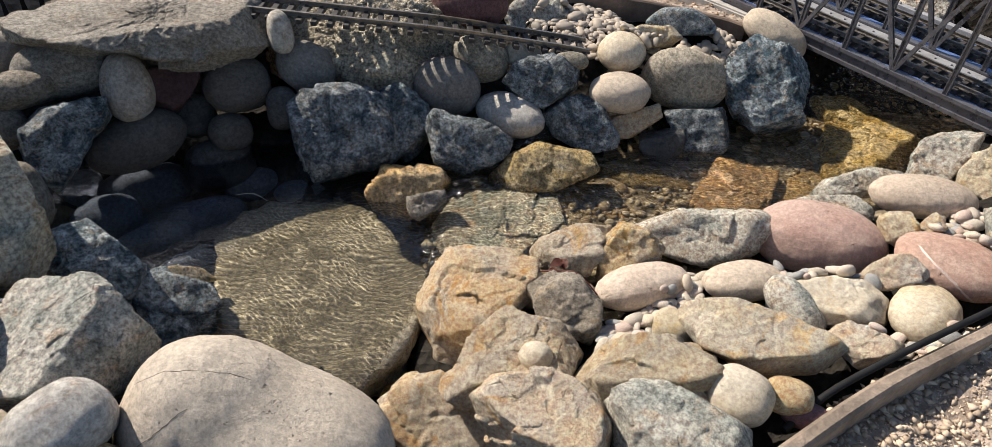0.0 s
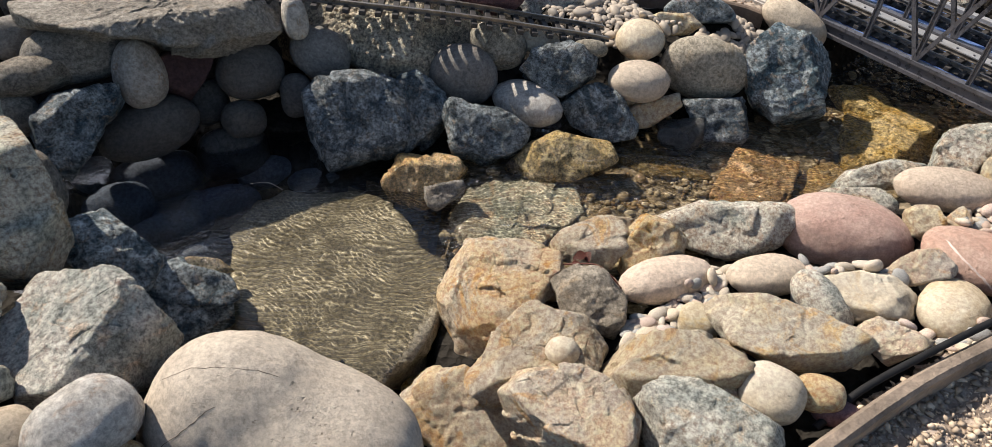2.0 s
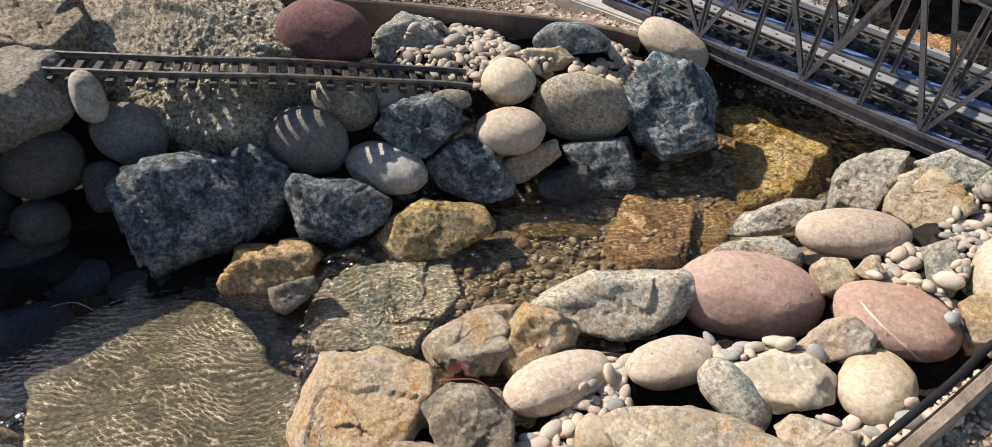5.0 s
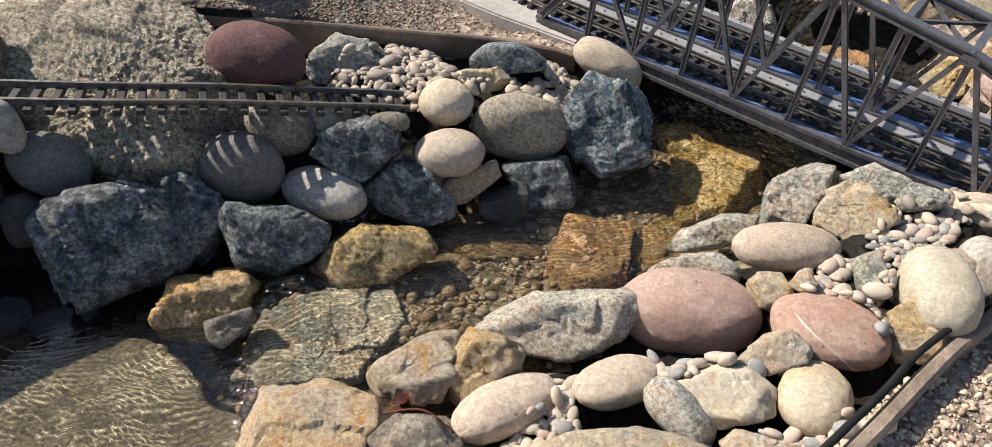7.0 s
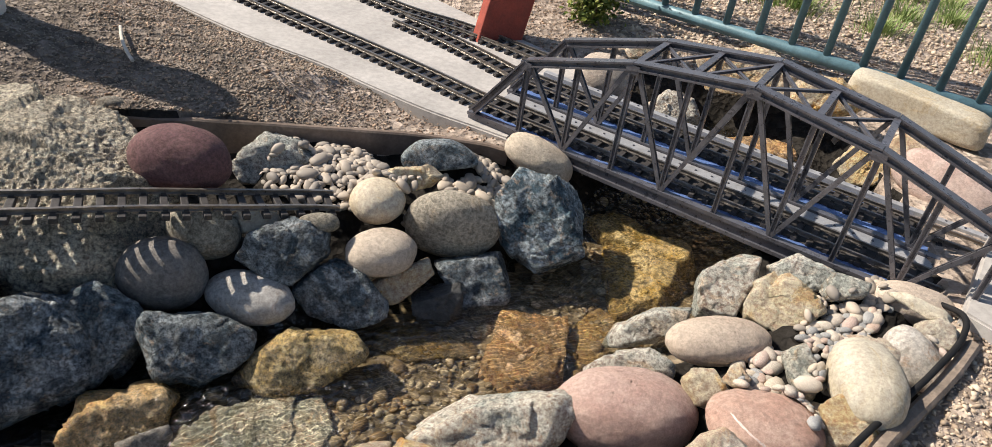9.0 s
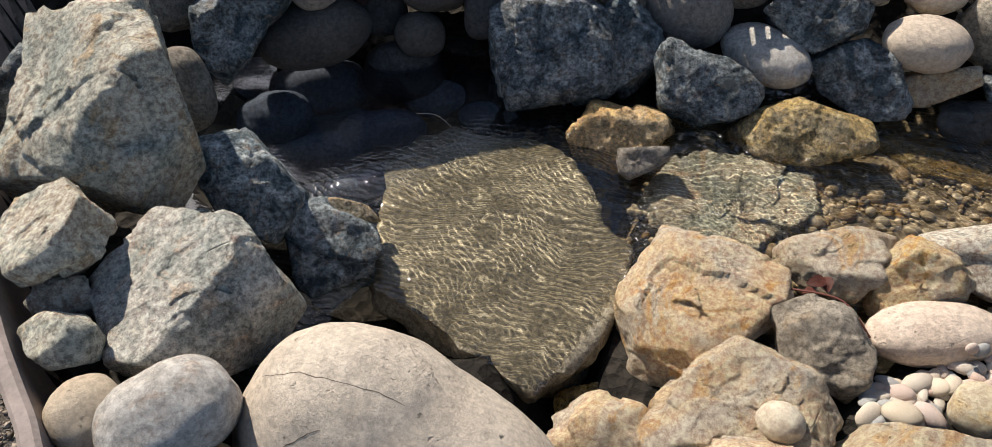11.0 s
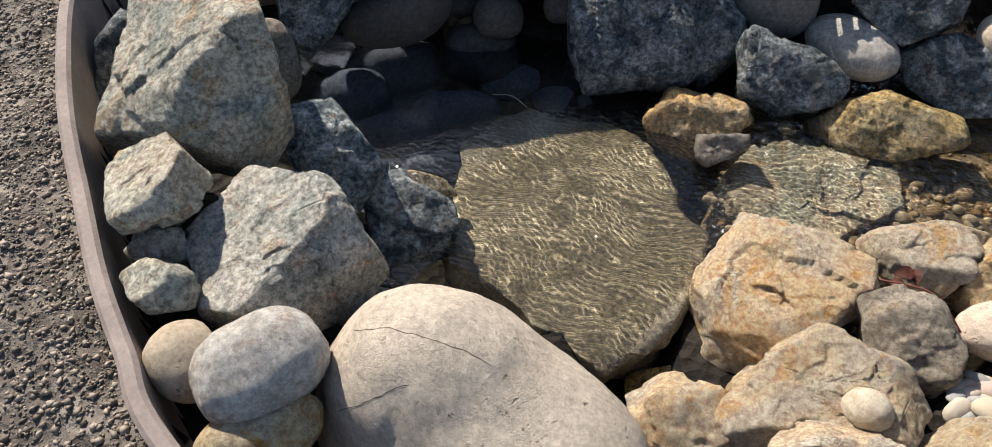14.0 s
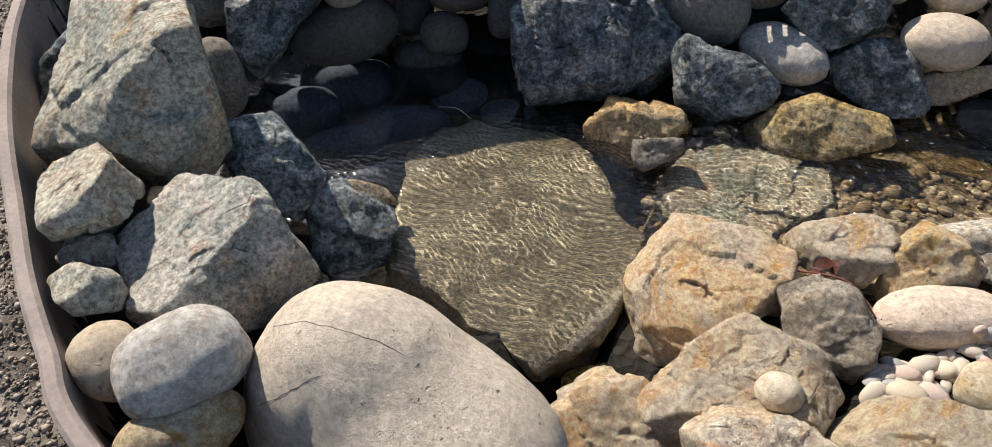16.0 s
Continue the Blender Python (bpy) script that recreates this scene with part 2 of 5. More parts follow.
REDLEAF = plain("dry_red_leaf", (0.13, 0.04, 0.028), 0.7, 0.0, 0.3, 60, 0.3)


def leaf_mat(name, a, b):
    n = Nodes(name)
    g = n.add("ShaderNodeNewGeometry")
    return n.finish(n.mix(g.outputs["Random Per Island"], a, b), 0.6, None, 0.3)


SHRUB_LEAF = leaf_mat("shrub_leaf", (0.05, 0.085, 0.015), (0.20, 0.22, 0.04))
GRASS = leaf_mat("grass_blade", (0.10, 0.18, 0.035), (0.32, 0.38, 0.14))
BED_STONE = leaf_mat("bed_pebble", (0.16, 0.10, 0.045), (0.42, 0.36, 0.27))
PEB_REST = leaf_mat("mixed_pebble", (0.23, 0.205, 0.18), (0.50, 0.42, 0.335))
CHIP_DARK = leaf_mat("mulch_chip", (0.085, 0.068, 0.052), (0.36, 0.30, 0.245))
CHIP_SOIL = leaf_mat("brown_soil_crumb", (0.11, 0.083, 0.06), (0.36, 0.29, 0.22))
CHIP_TAN = leaf_mat("soil_crumb", (0.20, 0.12, 0.075), (0.46, 0.34, 0.24))
CLOD = leaf_mat("dirt_clod", (0.28, 0.21, 0.15), (0.66, 0.54, 0.41))
PEB_A = stone("pale_pebble", (0.48, 0.40, 0.315), (0.53, 0.47, 0.39), (0.38, 0.31, 0.24), 0.25, 0.0, 0.3, 0.75, False, 20)
PEB_B = stone("grey_pebble", (0.27, 0.27, 0.265), (0.35, 0.345, 0.33), (0.26, 0.27, 0.28), 0.25, 0.0, 0.3, 0.75, False, 20)
PEB_C = stone("rosy_pebble", (0.46, 0.35, 0.29), (0.52, 0.42, 0.36), (0.40, 0.26, 0.2), 0.25, 0.0, 0.3, 0.75, False, 20)


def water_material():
    """Clear shallow water whose surface mirrors the sky. Bright caustic lines on the bed are painted into its
    see-through tint.
    """
    n = Nodes("stream_water")
    m, t = n.mat, n.t
    t.nodes.remove(n.bsdf)
    sep = n.add("ShaderNodeSeparateXYZ")
    n.link(n.co, sep.inputs[0])
    x, y = sep.outputs[0], sep.outputs[1]
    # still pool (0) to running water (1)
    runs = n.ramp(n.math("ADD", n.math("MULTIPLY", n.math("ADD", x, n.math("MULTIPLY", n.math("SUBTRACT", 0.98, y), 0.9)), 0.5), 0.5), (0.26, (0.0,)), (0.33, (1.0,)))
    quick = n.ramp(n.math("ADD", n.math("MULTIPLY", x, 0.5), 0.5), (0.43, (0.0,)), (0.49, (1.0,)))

    def ripple_caustics(turn, per_metre, sway, swing, shake, power):
        """Caustic lines to paint, side by side across the flow; they also raise the ripples."""
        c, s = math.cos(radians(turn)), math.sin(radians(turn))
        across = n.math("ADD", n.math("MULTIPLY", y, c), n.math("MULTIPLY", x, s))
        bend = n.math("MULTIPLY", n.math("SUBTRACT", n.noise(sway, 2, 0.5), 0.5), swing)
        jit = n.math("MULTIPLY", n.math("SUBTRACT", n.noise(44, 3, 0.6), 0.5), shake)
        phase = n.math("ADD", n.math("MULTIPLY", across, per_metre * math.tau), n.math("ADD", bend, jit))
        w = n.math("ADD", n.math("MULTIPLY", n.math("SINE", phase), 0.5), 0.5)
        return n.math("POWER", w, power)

    rows = ripple_caustics(-6, 112, 6.5, 70, 13, 9)
    cross = ripple_caustics(36, 118, 9.0, 66, 20, 9)
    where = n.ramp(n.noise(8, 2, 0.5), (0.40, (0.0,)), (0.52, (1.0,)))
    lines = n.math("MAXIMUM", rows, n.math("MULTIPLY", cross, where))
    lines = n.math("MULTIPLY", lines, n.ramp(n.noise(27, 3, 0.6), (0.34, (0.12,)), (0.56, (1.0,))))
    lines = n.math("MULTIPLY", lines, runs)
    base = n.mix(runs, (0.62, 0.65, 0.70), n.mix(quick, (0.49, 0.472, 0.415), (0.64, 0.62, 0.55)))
    # painted sunlight: along the caustic lines the tint rises above 1
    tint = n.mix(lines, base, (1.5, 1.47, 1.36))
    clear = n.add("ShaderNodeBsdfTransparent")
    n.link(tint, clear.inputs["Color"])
    gloss = n.add("ShaderNodeBsdfGlossy")
    gloss.inputs["Roughness"].default_value = 0.05
    rise = n.math("ADD", n.math("MULTIPLY", rows, 0.35), n.noise(58, 3, 0.6, None, 0.6))
    hs = n.add("ShaderNodeBump")
    hs.inputs["Distance"].default_value = 0.006
    n.link(n.math("ADD", n.math("MULTIPLY", runs, 0.4), 0.03), hs.inputs["Strength"])
    n.link(rise, hs.inputs["Height"])
    hq = n.add("ShaderNodeBump")
    hq.inputs["Distance"].default_value = 0.012
    n.link(n.math("MULTIPLY", quick, 0.85), hq.inputs["Strength"])
    n.link(n.voronoi(74, "SMOOTH_F1"), hq.inputs["Height"])
    n.link(hs.outputs[0], hq.inputs["Normal"])
    h = hq.outputs[0]
    n.link(h, gloss.inputs["Normal"])
    lw = n.add("ShaderNodeLayerWeight")
    n.link(h, lw.inputs["Normal"])
    shine = n.math("ADD", n.math("MULTIPLY", n.math("POWER", lw.outputs["Facing"], 4.0), 0.7), n.math("SUBTRACT", 0.19, n.math("MULTIPLY", runs, 0.13)))
    ms = n.add("ShaderNodeMixShader")
    n.link(shine, ms.inputs[0]), n.link(clear.outputs[0], ms.inputs[1]), n.link(gloss.outputs[0], ms.inputs[2])
    n.link(ms.outputs[0], t.nodes["Material Output"].inputs["Surface"])
    return m


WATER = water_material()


# ---- building helpers ----
def mesh_of(name, verts, faces, mat, smooth=False):
    me = bpy.data.meshes.new(name)
    if isinstance(faces, np.ndarray):
        n, k = faces.shape
        me.vertices.add(len(verts))
        me.vertices.foreach_set("co", np.asarray(verts, np.float32).reshape(-1))
        me.loops.add(n * k)
        me.loops.foreach_set("vertex_index", faces.reshape(-1).astype(np.int32))
        me.polygons.add(n)
        me.polygons.foreach_set("loop_start", np.arange(0, n * k, k, dtype=np.int32))
    else:
        me.from_pydata([tuple(v) for v in verts], [], [tuple(f) for f in faces])
    me.materials.append(mat)
    if smooth:
        me.polygons.foreach_set("use_smooth", [True] * len(me.polygons))
    me.update(calc_edges=True)
    return me


def part(name, bm, mat, parent=None, label="", smooth=False):
    """Link a bmesh as one mesh object, under a thing or a part."""
    me = bpy.data.meshes.new(name)
    bm.to_mesh(me)
    bm.free()
    me.materials.append(mat)
    if smooth:
        me.polygons.foreach_set("use_smooth", [True] * len(me.polygons))
    ob = new(name, me)
    ob.parent = parent
    return tagged(ob, label)


def shared(name, me, m, parent=None):
    ob = new(name, me)
    ob.parent = parent
    ob.matrix_local = m
    return ob


def add_box(bm, m, sx, sy, sz, bevel=0.0):
    r = bmesh.ops.create_cube(bm, size=1.0, matrix=m @ Matrix.Diagonal((sx, sy, sz, 1)))
    if bevel:
        es = {e for v in r["verts"] for e in v.link_edges}
        bmesh.ops.bevel(bm, geom=list(es), offset=bevel, segments=2, affect="EDGES", profile=0.5)


def along(a, b, up=(0, 0, 1)):
    """A frame at the middle of a-b: x along it, z as near to up as may be."""
    a, b = Vector(a), Vector(b)
    x = (b - a).normalized()
    y = Vector(up).cross(x)
    y = y.normalized() if y.length > 1e-6 else Vector((0, 1, 0))
    z = x.cross(y)
    m = Matrix((x, y, z)).transposed().to_4x4()
    m.translation = (a + b) / 2
    return m


def add_channel(bm, a, b, w, h, up=(0, 0, 1), web=0.3):
    """A rolled beam with two flanges and a recessed web from a to b."""
    m, L = along(a, b, up), (Vector(b) - Vector(a)).length / 2
    t, k = h * 0.22, w * web / 2
    prof = [(-w / 2, -h / 2), (w / 2, -h / 2), (w / 2, -h / 2 + t), (k, -h / 2 + t), (k, h / 2 - t), (w / 2, h / 2 - t), (w / 2, h / 2), (-w / 2, h / 2), (-w / 2, h / 2 - t), (-k, h / 2 - t), (-k, -h / 2 + t), (-w / 2, -h / 2 + t)]
    ends = [[bm.verts.new(m @ Vector((s * L, y, z))) for y, z in prof] for s in (-1, 1)]
    n = len(prof)
    for i in range(n):
        bm.faces.new((ends[0][i], ends[0][(i + 1) % n], ends[1][(i + 1) % n], ends[1][i]))
    bm.faces.new(ends[0][::-1]), bm.faces.new(ends[1])


# ---- the ground ----
POND = [(-0.456, 0.335), (-0.536, 0.388), (-0.608, 0.441), (-0.684, 0.507), (-0.773, 0.586), (-0.852, 0.669), (-0.935, 0.772), (-1.02, 0.93), (-1.03, 1.15), (-0.92, 1.38), (-0.65, 1.56),
        (-0.28, 1.615), (0.0, 1.618), (0.39, 1.604), (0.52, 1.57), (0.62, 1.72), (0.8, 1.88), (1.05, 2.0), (1.4, 1.75), (1.3, 1.3), (1.066, 0.924), (1.045, 0.877), (0.872, 0.792), (0.743, 0.738), (0.62, 0.685), (0.553, 0.648), (0.435, 0.582),
        (0.332, 0.489), (0.2, 0.38), (0.0, 0.3), (-0.25, 0.27)]
STREAM = [(-0.62, 0.98), (-0.36, 0.86), (-0.14, 0.98), (0.08, 1.01), (0.3, 1.08), (0.6, 1.2), (0.8, 1.4), (1.1, 1.72)]
HOLE = [(-0.42, 0.72), (-0.263, 0.668), (-0.173, 0.634), (-0.106, 0.834), (-0.06, 0.86), (0.02, 0.6), (-0.2, 0.5), (-0.45, 0.6)]
GAP = [(-0.13, 0.84), (-0.07, 0.66)]
LEVELS = [(-0.85, 0.5, 0.165), (-0.5, 0.2, 0.15), (0.1, 0.1, 0.12), (0.5, 0.45, 0.09), (0.75, 0.6, 0.125), (1.15, 0.75, 0.17), (-0.9, 1.6, 0.25), (-0.25, 1.75, 0.20), (-0.52, 1.9, 0.255), (-0.3, 2.05, 0.235), (0.0, 2.0, 0.20), (-0.6, 2.4, 0.29),
          (0.33, 1.75, 0.115), (0.4, 2.2, 0.13), (1.0, 2.1, 0.13), (1.5, 1.6, 0.13), (1.6, 1.0, 0.15), (2.2, 2.2, 0.12), (-1.5, 2.0, 0.31), (0.8, 3.2, 0.14), (-1.6, 0.4, 0.16)]


# pebble patches: middle, two half axes, tries, usual half length
PEBBLES = [
    ((0.275, 0.752), (0.031, 0.003), (0.007, 0.047), 156, 0.0115),
    ((0.283, 0.808), (0.038, 0.004), (0.003, 0.019), 48, 0.0115),
    ((0.712, 0.891), (0.038, -0.006), (0.045, 0.071), 204, 0.0105),
    ((0.894, 0.976), (0.055, -0.007), (0.035, 0.047), 156, 0.0098),
    ((0.999, 1.016), (0.035, -0.004), (0.03, 0.037), 96, 0.0098),
    ((0.185, 1.501), (0.063, -0.004), (0.008, 0.075), 240, 0.0098),
    ((0.26, 1.42), (0.045, -0.003), (0.004, 0.03), 60, 0.0098),
    ((0.423, 1.465), (0.049, -0.003), (0.017, 0.071), 156, 0.0098),
    ((0.475, 0.791), (0.057, 0.006), (0.005, 0.016), 72, 0.0105),
    ((0.529, 0.671), (0.034, 0.003), (0.006, 0.018), 60, 0.0105),
    ((0.733, 0.829), (0.023, -0.004), (0.029, 0.042), 72, 0.0105),
    ((0.555, 0.798), (0.028, 0.003), (0.007, 0.019), 30, 0.0105),
    ((0.478, 1.432), (0.037, -0.002), (0.013, 0.045), 48, 0.0098),
    ((0.608, 0.67), (0.037, -0.003), (0.011, 0.02), 84, 0.0105),
    ((0.233, 0.727), (0.027, 0.003), (0.003, 0.03), 72, 0.0115),
    ((0.144, 1.517), (0.096, 0.0), (0.005, 0.074), 132, 0.0098),
    ((0.407, 0.821), (0.029, 0.003), (0.003, 0.014), 30, 0.0115),
    ((0.993, 0.879), (0.027, -0.004), (0.033, 0.036), 60, 0.0105),
    ((0.186, 0.705), (0.027, 0.002), (0.002, 0.024), 48, 0.0115),
]


def bent(pts, n=10):
    """A smooth line through a few points."""
    out = []
    P = [pts[0]] + list(pts) + [pts[-1]]
    for i in range(1, len(P) - 2):
        p0, p1, p2, p3 = (np.array(q, float) for q in P[i - 1:i + 3])
        for k in range(n):
            t = k / n
            out.append(tuple(0.5 * (2 * p1 + (p2 - p0) * t + (2 * p0 - 5 * p1 + 4 * p2 - p3) * t * t + (3 * p1 - p0 - 3 * p2 + p3) * t ** 3)))
    return out + [tuple(pts[-1])]


near_edge = bent([(-0.85, 3.3), (-0.42, 2.68), (-0.148, 2.325), (0.028, 2.121), (0.169, 1.985), (0.266, 1.868), (0.377, 1.742), (0.467, 1.66), (0.529, 1.602)], 4)
far_edge = bent([(0.83, 1.92), (0.80, 2.02), (0.62, 2.32), (0.35, 2.8), (0.1, 3.3)], 6)


def seg_dist(X, Y, pts):
    best = np.full(X.shape, 1e9)
    for (ax, ay), (bx, by) in zip(pts, pts[1:]):
        dx, dy = bx - ax, by - ay
        k = np.clip(((X - ax) * dx + (Y - ay) * dy) / (dx * dx + dy * dy), 0, 1)
        best = np.minimum(best, np.hypot(X - ax - k * dx, Y - ay - k * dy))
    return best


def inside(X, Y, poly):
    odd = np.zeros(X.shape, bool)
    for (ax, ay), (bx, by) in zip(poly, poly[1:] + poly[:1]):
        hit = ((ay > Y) != (by > Y)) & (X < (bx - ax) * (Y - ay) / ((by - ay) or 1e-9) + ax)
        odd ^= hit
    return odd


def step(v, lo, hi):
    k = np.clip((v - lo) / (hi - lo), 0, 1)
    return k * k * (3 - 2 * k)


def water_z(X):
    return -0.018 + 0.02 * step(X, -0.15, -0.04) + 0.03 * step(X, -0.04, 0.7)


def ground_z(X, Y):
    num, den = 0, 0
    for px, py, pz in LEVELS:
        w = 1 / ((X - px) ** 2 + (Y - py) ** 2 + 0.01) ** 1.5
        num, den = num + w * pz, den + w
    out = num / den
    wall = step(Y - 0.12 * X, 1.12, 1.5) * 0.15 - 0.03
    bank = 0.012 + 0.115 * np.clip(X, 0, 1.0) + 0.02 * np.clip(X, 0, 1.0) ** 2 + 0.02 * step(0.8 - Y, 0, 0.3)
    low = np.where(Y > 1.04 + 0.22 * np.clip(X, 0, 1), wall, bank)
    low = np.where(X < -0.4, np.minimum(low, 0.02 + 0.03 * step(0.7 - Y, 0, 0.3)), low)
    d = np.minimum(seg_dist(X, Y, STREAM) - 0.12 - 0.05 * step(-X, 0.1, 0.4), seg_dist(X, Y, GAP) - 0.075)
    bed = np.where(X > -0.12, water_z(X) - 0.032, -0.12)
    fill = np.zeros(X.shape)
    for (px, py), u, v, *_ in PEBBLES:
        r = np.hypot((X - px) / (abs(u[0]) + abs(v[0]) + 0.012), (Y - py) / (abs(u[1]) + abs(v[1]) + 0.012))
        fill = np.maximum(fill, step(1.25 - r, 0, 0.4))
    low = low - 0.03 * (1 - fill) + 0.006 * fill
    low = bed + (low - bed) * step(d, -0.02, 0.10)
    out = np.where(inside(X, Y, near_edge + far_edge), np.minimum(out, 0.1), np.minimum(out, 0.128 + 0.35 * seg_dist(X, Y, near_edge)))
    e = seg_dist(X, Y, POND + POND[:1])
    return np.where(inside(X, Y, POND), low + (out - low) * 0.35 * step(0.03 - e, 0, 0.03), out)


def ground():
    xs = np.concatenate([[-3000, -300, -40, -12, -5, -3], np.arange(-2.2, 2.41, 0.0165), [3, 4.5, 8, 20, 60, 400, 3000]])
    ys = np.concatenate([[-3000, -300, -30, -8, -2.5, -1, -0.4], np.arange(0.0, 3.01, 0.0165), [3.3, 4, 5.5, 9, 20, 60, 400, 3000]])
    X, Y = np.meshgrid(xs, ys)
    Z = ground_z(X, Y)
    near = (np.abs(X) < 2.5) & (Y < 3.1) & (Y > -0.1)
    for k, j in zip(*np.nonzero(near)):
        p = Vector((X[k, j], Y[k, j], 0))
        Z[k, j] += 0.008 * noise.fractal(p * 9, 0.9, 2.1, 4)
    w = len(xs)
    faces = [(r * w + c, r * w + c + 1, (r + 1) * w + c + 1, (r + 1) * w + c) for r in range(len(ys) - 1) for c in range(w - 1)]
    me = mesh_of("ground", np.stack([X, Y, Z], -1).reshape(-1, 3), faces, MULCH, True)
    me.materials.append(REDSOIL), me.materials.append(BED), me.materials.append(SILT), me.materials.append(BACKSOIL), me.materials.append(SHADESOIL)
    FX, FY = (X[:-1, :-1] + X[1:, 1:]) / 2, (Y[:-1, :-1] + Y[1:, 1:]) / 2
    # the soils meet along ragged lines
    SX = FX + 0.05 * np.sin(FY * 31) * np.sin(FX * 17) + 0.03 * np.sin(FY * 67 + 2)
    kind = np.where(inside(FX, FY, POND), 2, np.where((seg_dist(FX, FY, near_edge) < 0.2) | (SX > 0.4) | ((SX > 0.2) & (FY < 1.2)), 1, 0))
    kind = np.where((FY < 1.2) & (SX < 0.15) & (kind == 1), 0, kind)
    # index 5, the shade-black soil, fills the hollows and the gaps between stones
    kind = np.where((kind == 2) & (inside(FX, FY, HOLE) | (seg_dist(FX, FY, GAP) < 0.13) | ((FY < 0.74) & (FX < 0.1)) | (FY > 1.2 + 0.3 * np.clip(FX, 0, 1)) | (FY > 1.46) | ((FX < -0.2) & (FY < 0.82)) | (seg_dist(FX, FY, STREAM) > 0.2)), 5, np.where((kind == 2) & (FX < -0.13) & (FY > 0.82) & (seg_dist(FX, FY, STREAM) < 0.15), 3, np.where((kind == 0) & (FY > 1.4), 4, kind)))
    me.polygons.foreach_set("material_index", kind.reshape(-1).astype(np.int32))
    return tagged(new("ground", me), "dark mulched and tan garden soil round the rocky stream", "ground", kind="structure")


ground()


def water():
    xs, ys = np.arange(-0.95, 1.5, 0.0055), np.arange(0.62, 2.0, 0.0055)
    X, Y = np.meshgrid(xs, ys)
    Z = water_z(X)
    for k in range(len(ys)):
        for j in range(len(xs)):
            Z[k, j] += (0.0003 if X[k, j] < -0.16 else 0.0018) * noise.noise(Vector((X[k, j] * 22, Y[k, j] * 34, 1.5))) + 0.003 * noise.noise(Vector((X[k, j] * 9, Y[k, j] * 12, 4.5))) * min(1, max(0, X[k, j] + 0.2) * 4)
            quick = math.exp(-((X[k, j] - 0.02) / 0.11) ** 2) + 0.7 * math.exp(-((X[k, j] - 0.62) / 0.1) ** 2)
            Z[k, j] += quick * (0.008 * noise.noise(Vector((X[k, j] * 48, Y[k, j] * 58, 7.5))) + 0.006 * noise.noise(Vector((X[k, j] * 95, Y[k, j] * 110, 2.5))))
    keep = inside(X, Y, POND) & ~inside(X, Y, HOLE)
    w = len(xs)
    faces = [(r * w + c, r * w + c + 1, (r + 1) * w + c + 1, (r + 1) * w + c) for r in range(len(ys) - 1) for c in range(w - 1) if keep[r, c]]
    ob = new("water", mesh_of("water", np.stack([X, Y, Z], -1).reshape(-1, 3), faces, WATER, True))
    return tagged(ob, "clear rippled shallow stream water over stones", "water", kind="structure")


water()

# ---- rocks ----
BALLS = {}


def ball(sub):
    if sub not in BALLS:
        bm = bmesh.new()
        bmesh.ops.create_icosphere(bm, subdivisions=sub, radius=1.0)
        bm.verts.ensure_lookup_table()
        BALLS[sub] = np.array([v.co[:] for v in bm.verts]), np.array([[v.index for v in f.verts] for f in bm.faces])
        bm.free()
    return BALLS[sub]


def ripple(P, seed):
    """Smooth gradient noise for many points at once, about -1 to 1."""
    P = P + (seed % 97) * 1.37
    I = np.floor(P).astype(np.int64)
    F = P - I
    U = F * F * F * (F * (F * 6 - 15) + 10)
    out = np.zeros(len(P))
    for c in [(a, b, d) for a in (0, 1) for b in (0, 1) for d in (0, 1)]:
        J = (I + c).astype(np.uint64)
        h = (J[:, 0] * np.uint64(73856093)) ^ (J[:, 1] * np.uint64(19349663)) ^ (J[:, 2] * np.uint64(83492791)) ^ np.uint64(seed * 2654435 + 17)
        h = (h ^ (h >> np.uint64(13))) * np.uint64(1274126177) & np.uint64(0xFFFFFFFF)
        h = (h ^ (h >> np.uint64(15))) * np.uint64(668265263) & np.uint64(0xFFFFFFFF)
        g = np.stack([(h >> np.uint64(k)) & np.uint64(255) for k in (4, 12, 20)], 1).astype(float) / 127.5 - 1
        w = np.prod(np.where(np.array(c) == 1, U, 1 - U), 1)
        out += w * ((F - c) * g).sum(1)
    return out


def rugged(P, seed, octaves, gain=0.55, ridged=False):
    out, amp = np.zeros(len(P)), 1.0
    for k in range(octaves):
        v = ripple(P * 2.07 ** k, seed + 31 * k)
        out += amp * (0.35 - np.abs(v) * 2 if ridged else v)
        amp *= gain
    return out


def chipped(P, rng, count, tilt, shelf):
    """Broken flakes: the surface falls into cells, each with its own slight lean and step."""
    pick = P[rng.integers(0, len(P), count)]
    warp = np.stack([ripple(P * 3.1, 5 + k) for k in range(3)], 1) * 0.16
    d = ((P + warp)[:, None, :] - pick[None]) ** 2
    idx = d.sum(2).argmin(1)
    lean = rng.normal(0, tilt, (count, 3))
    return ((P - pick[idx]) * lean[idx]).sum(1) + rng.uniform(-shelf, shelf, count)[idx]


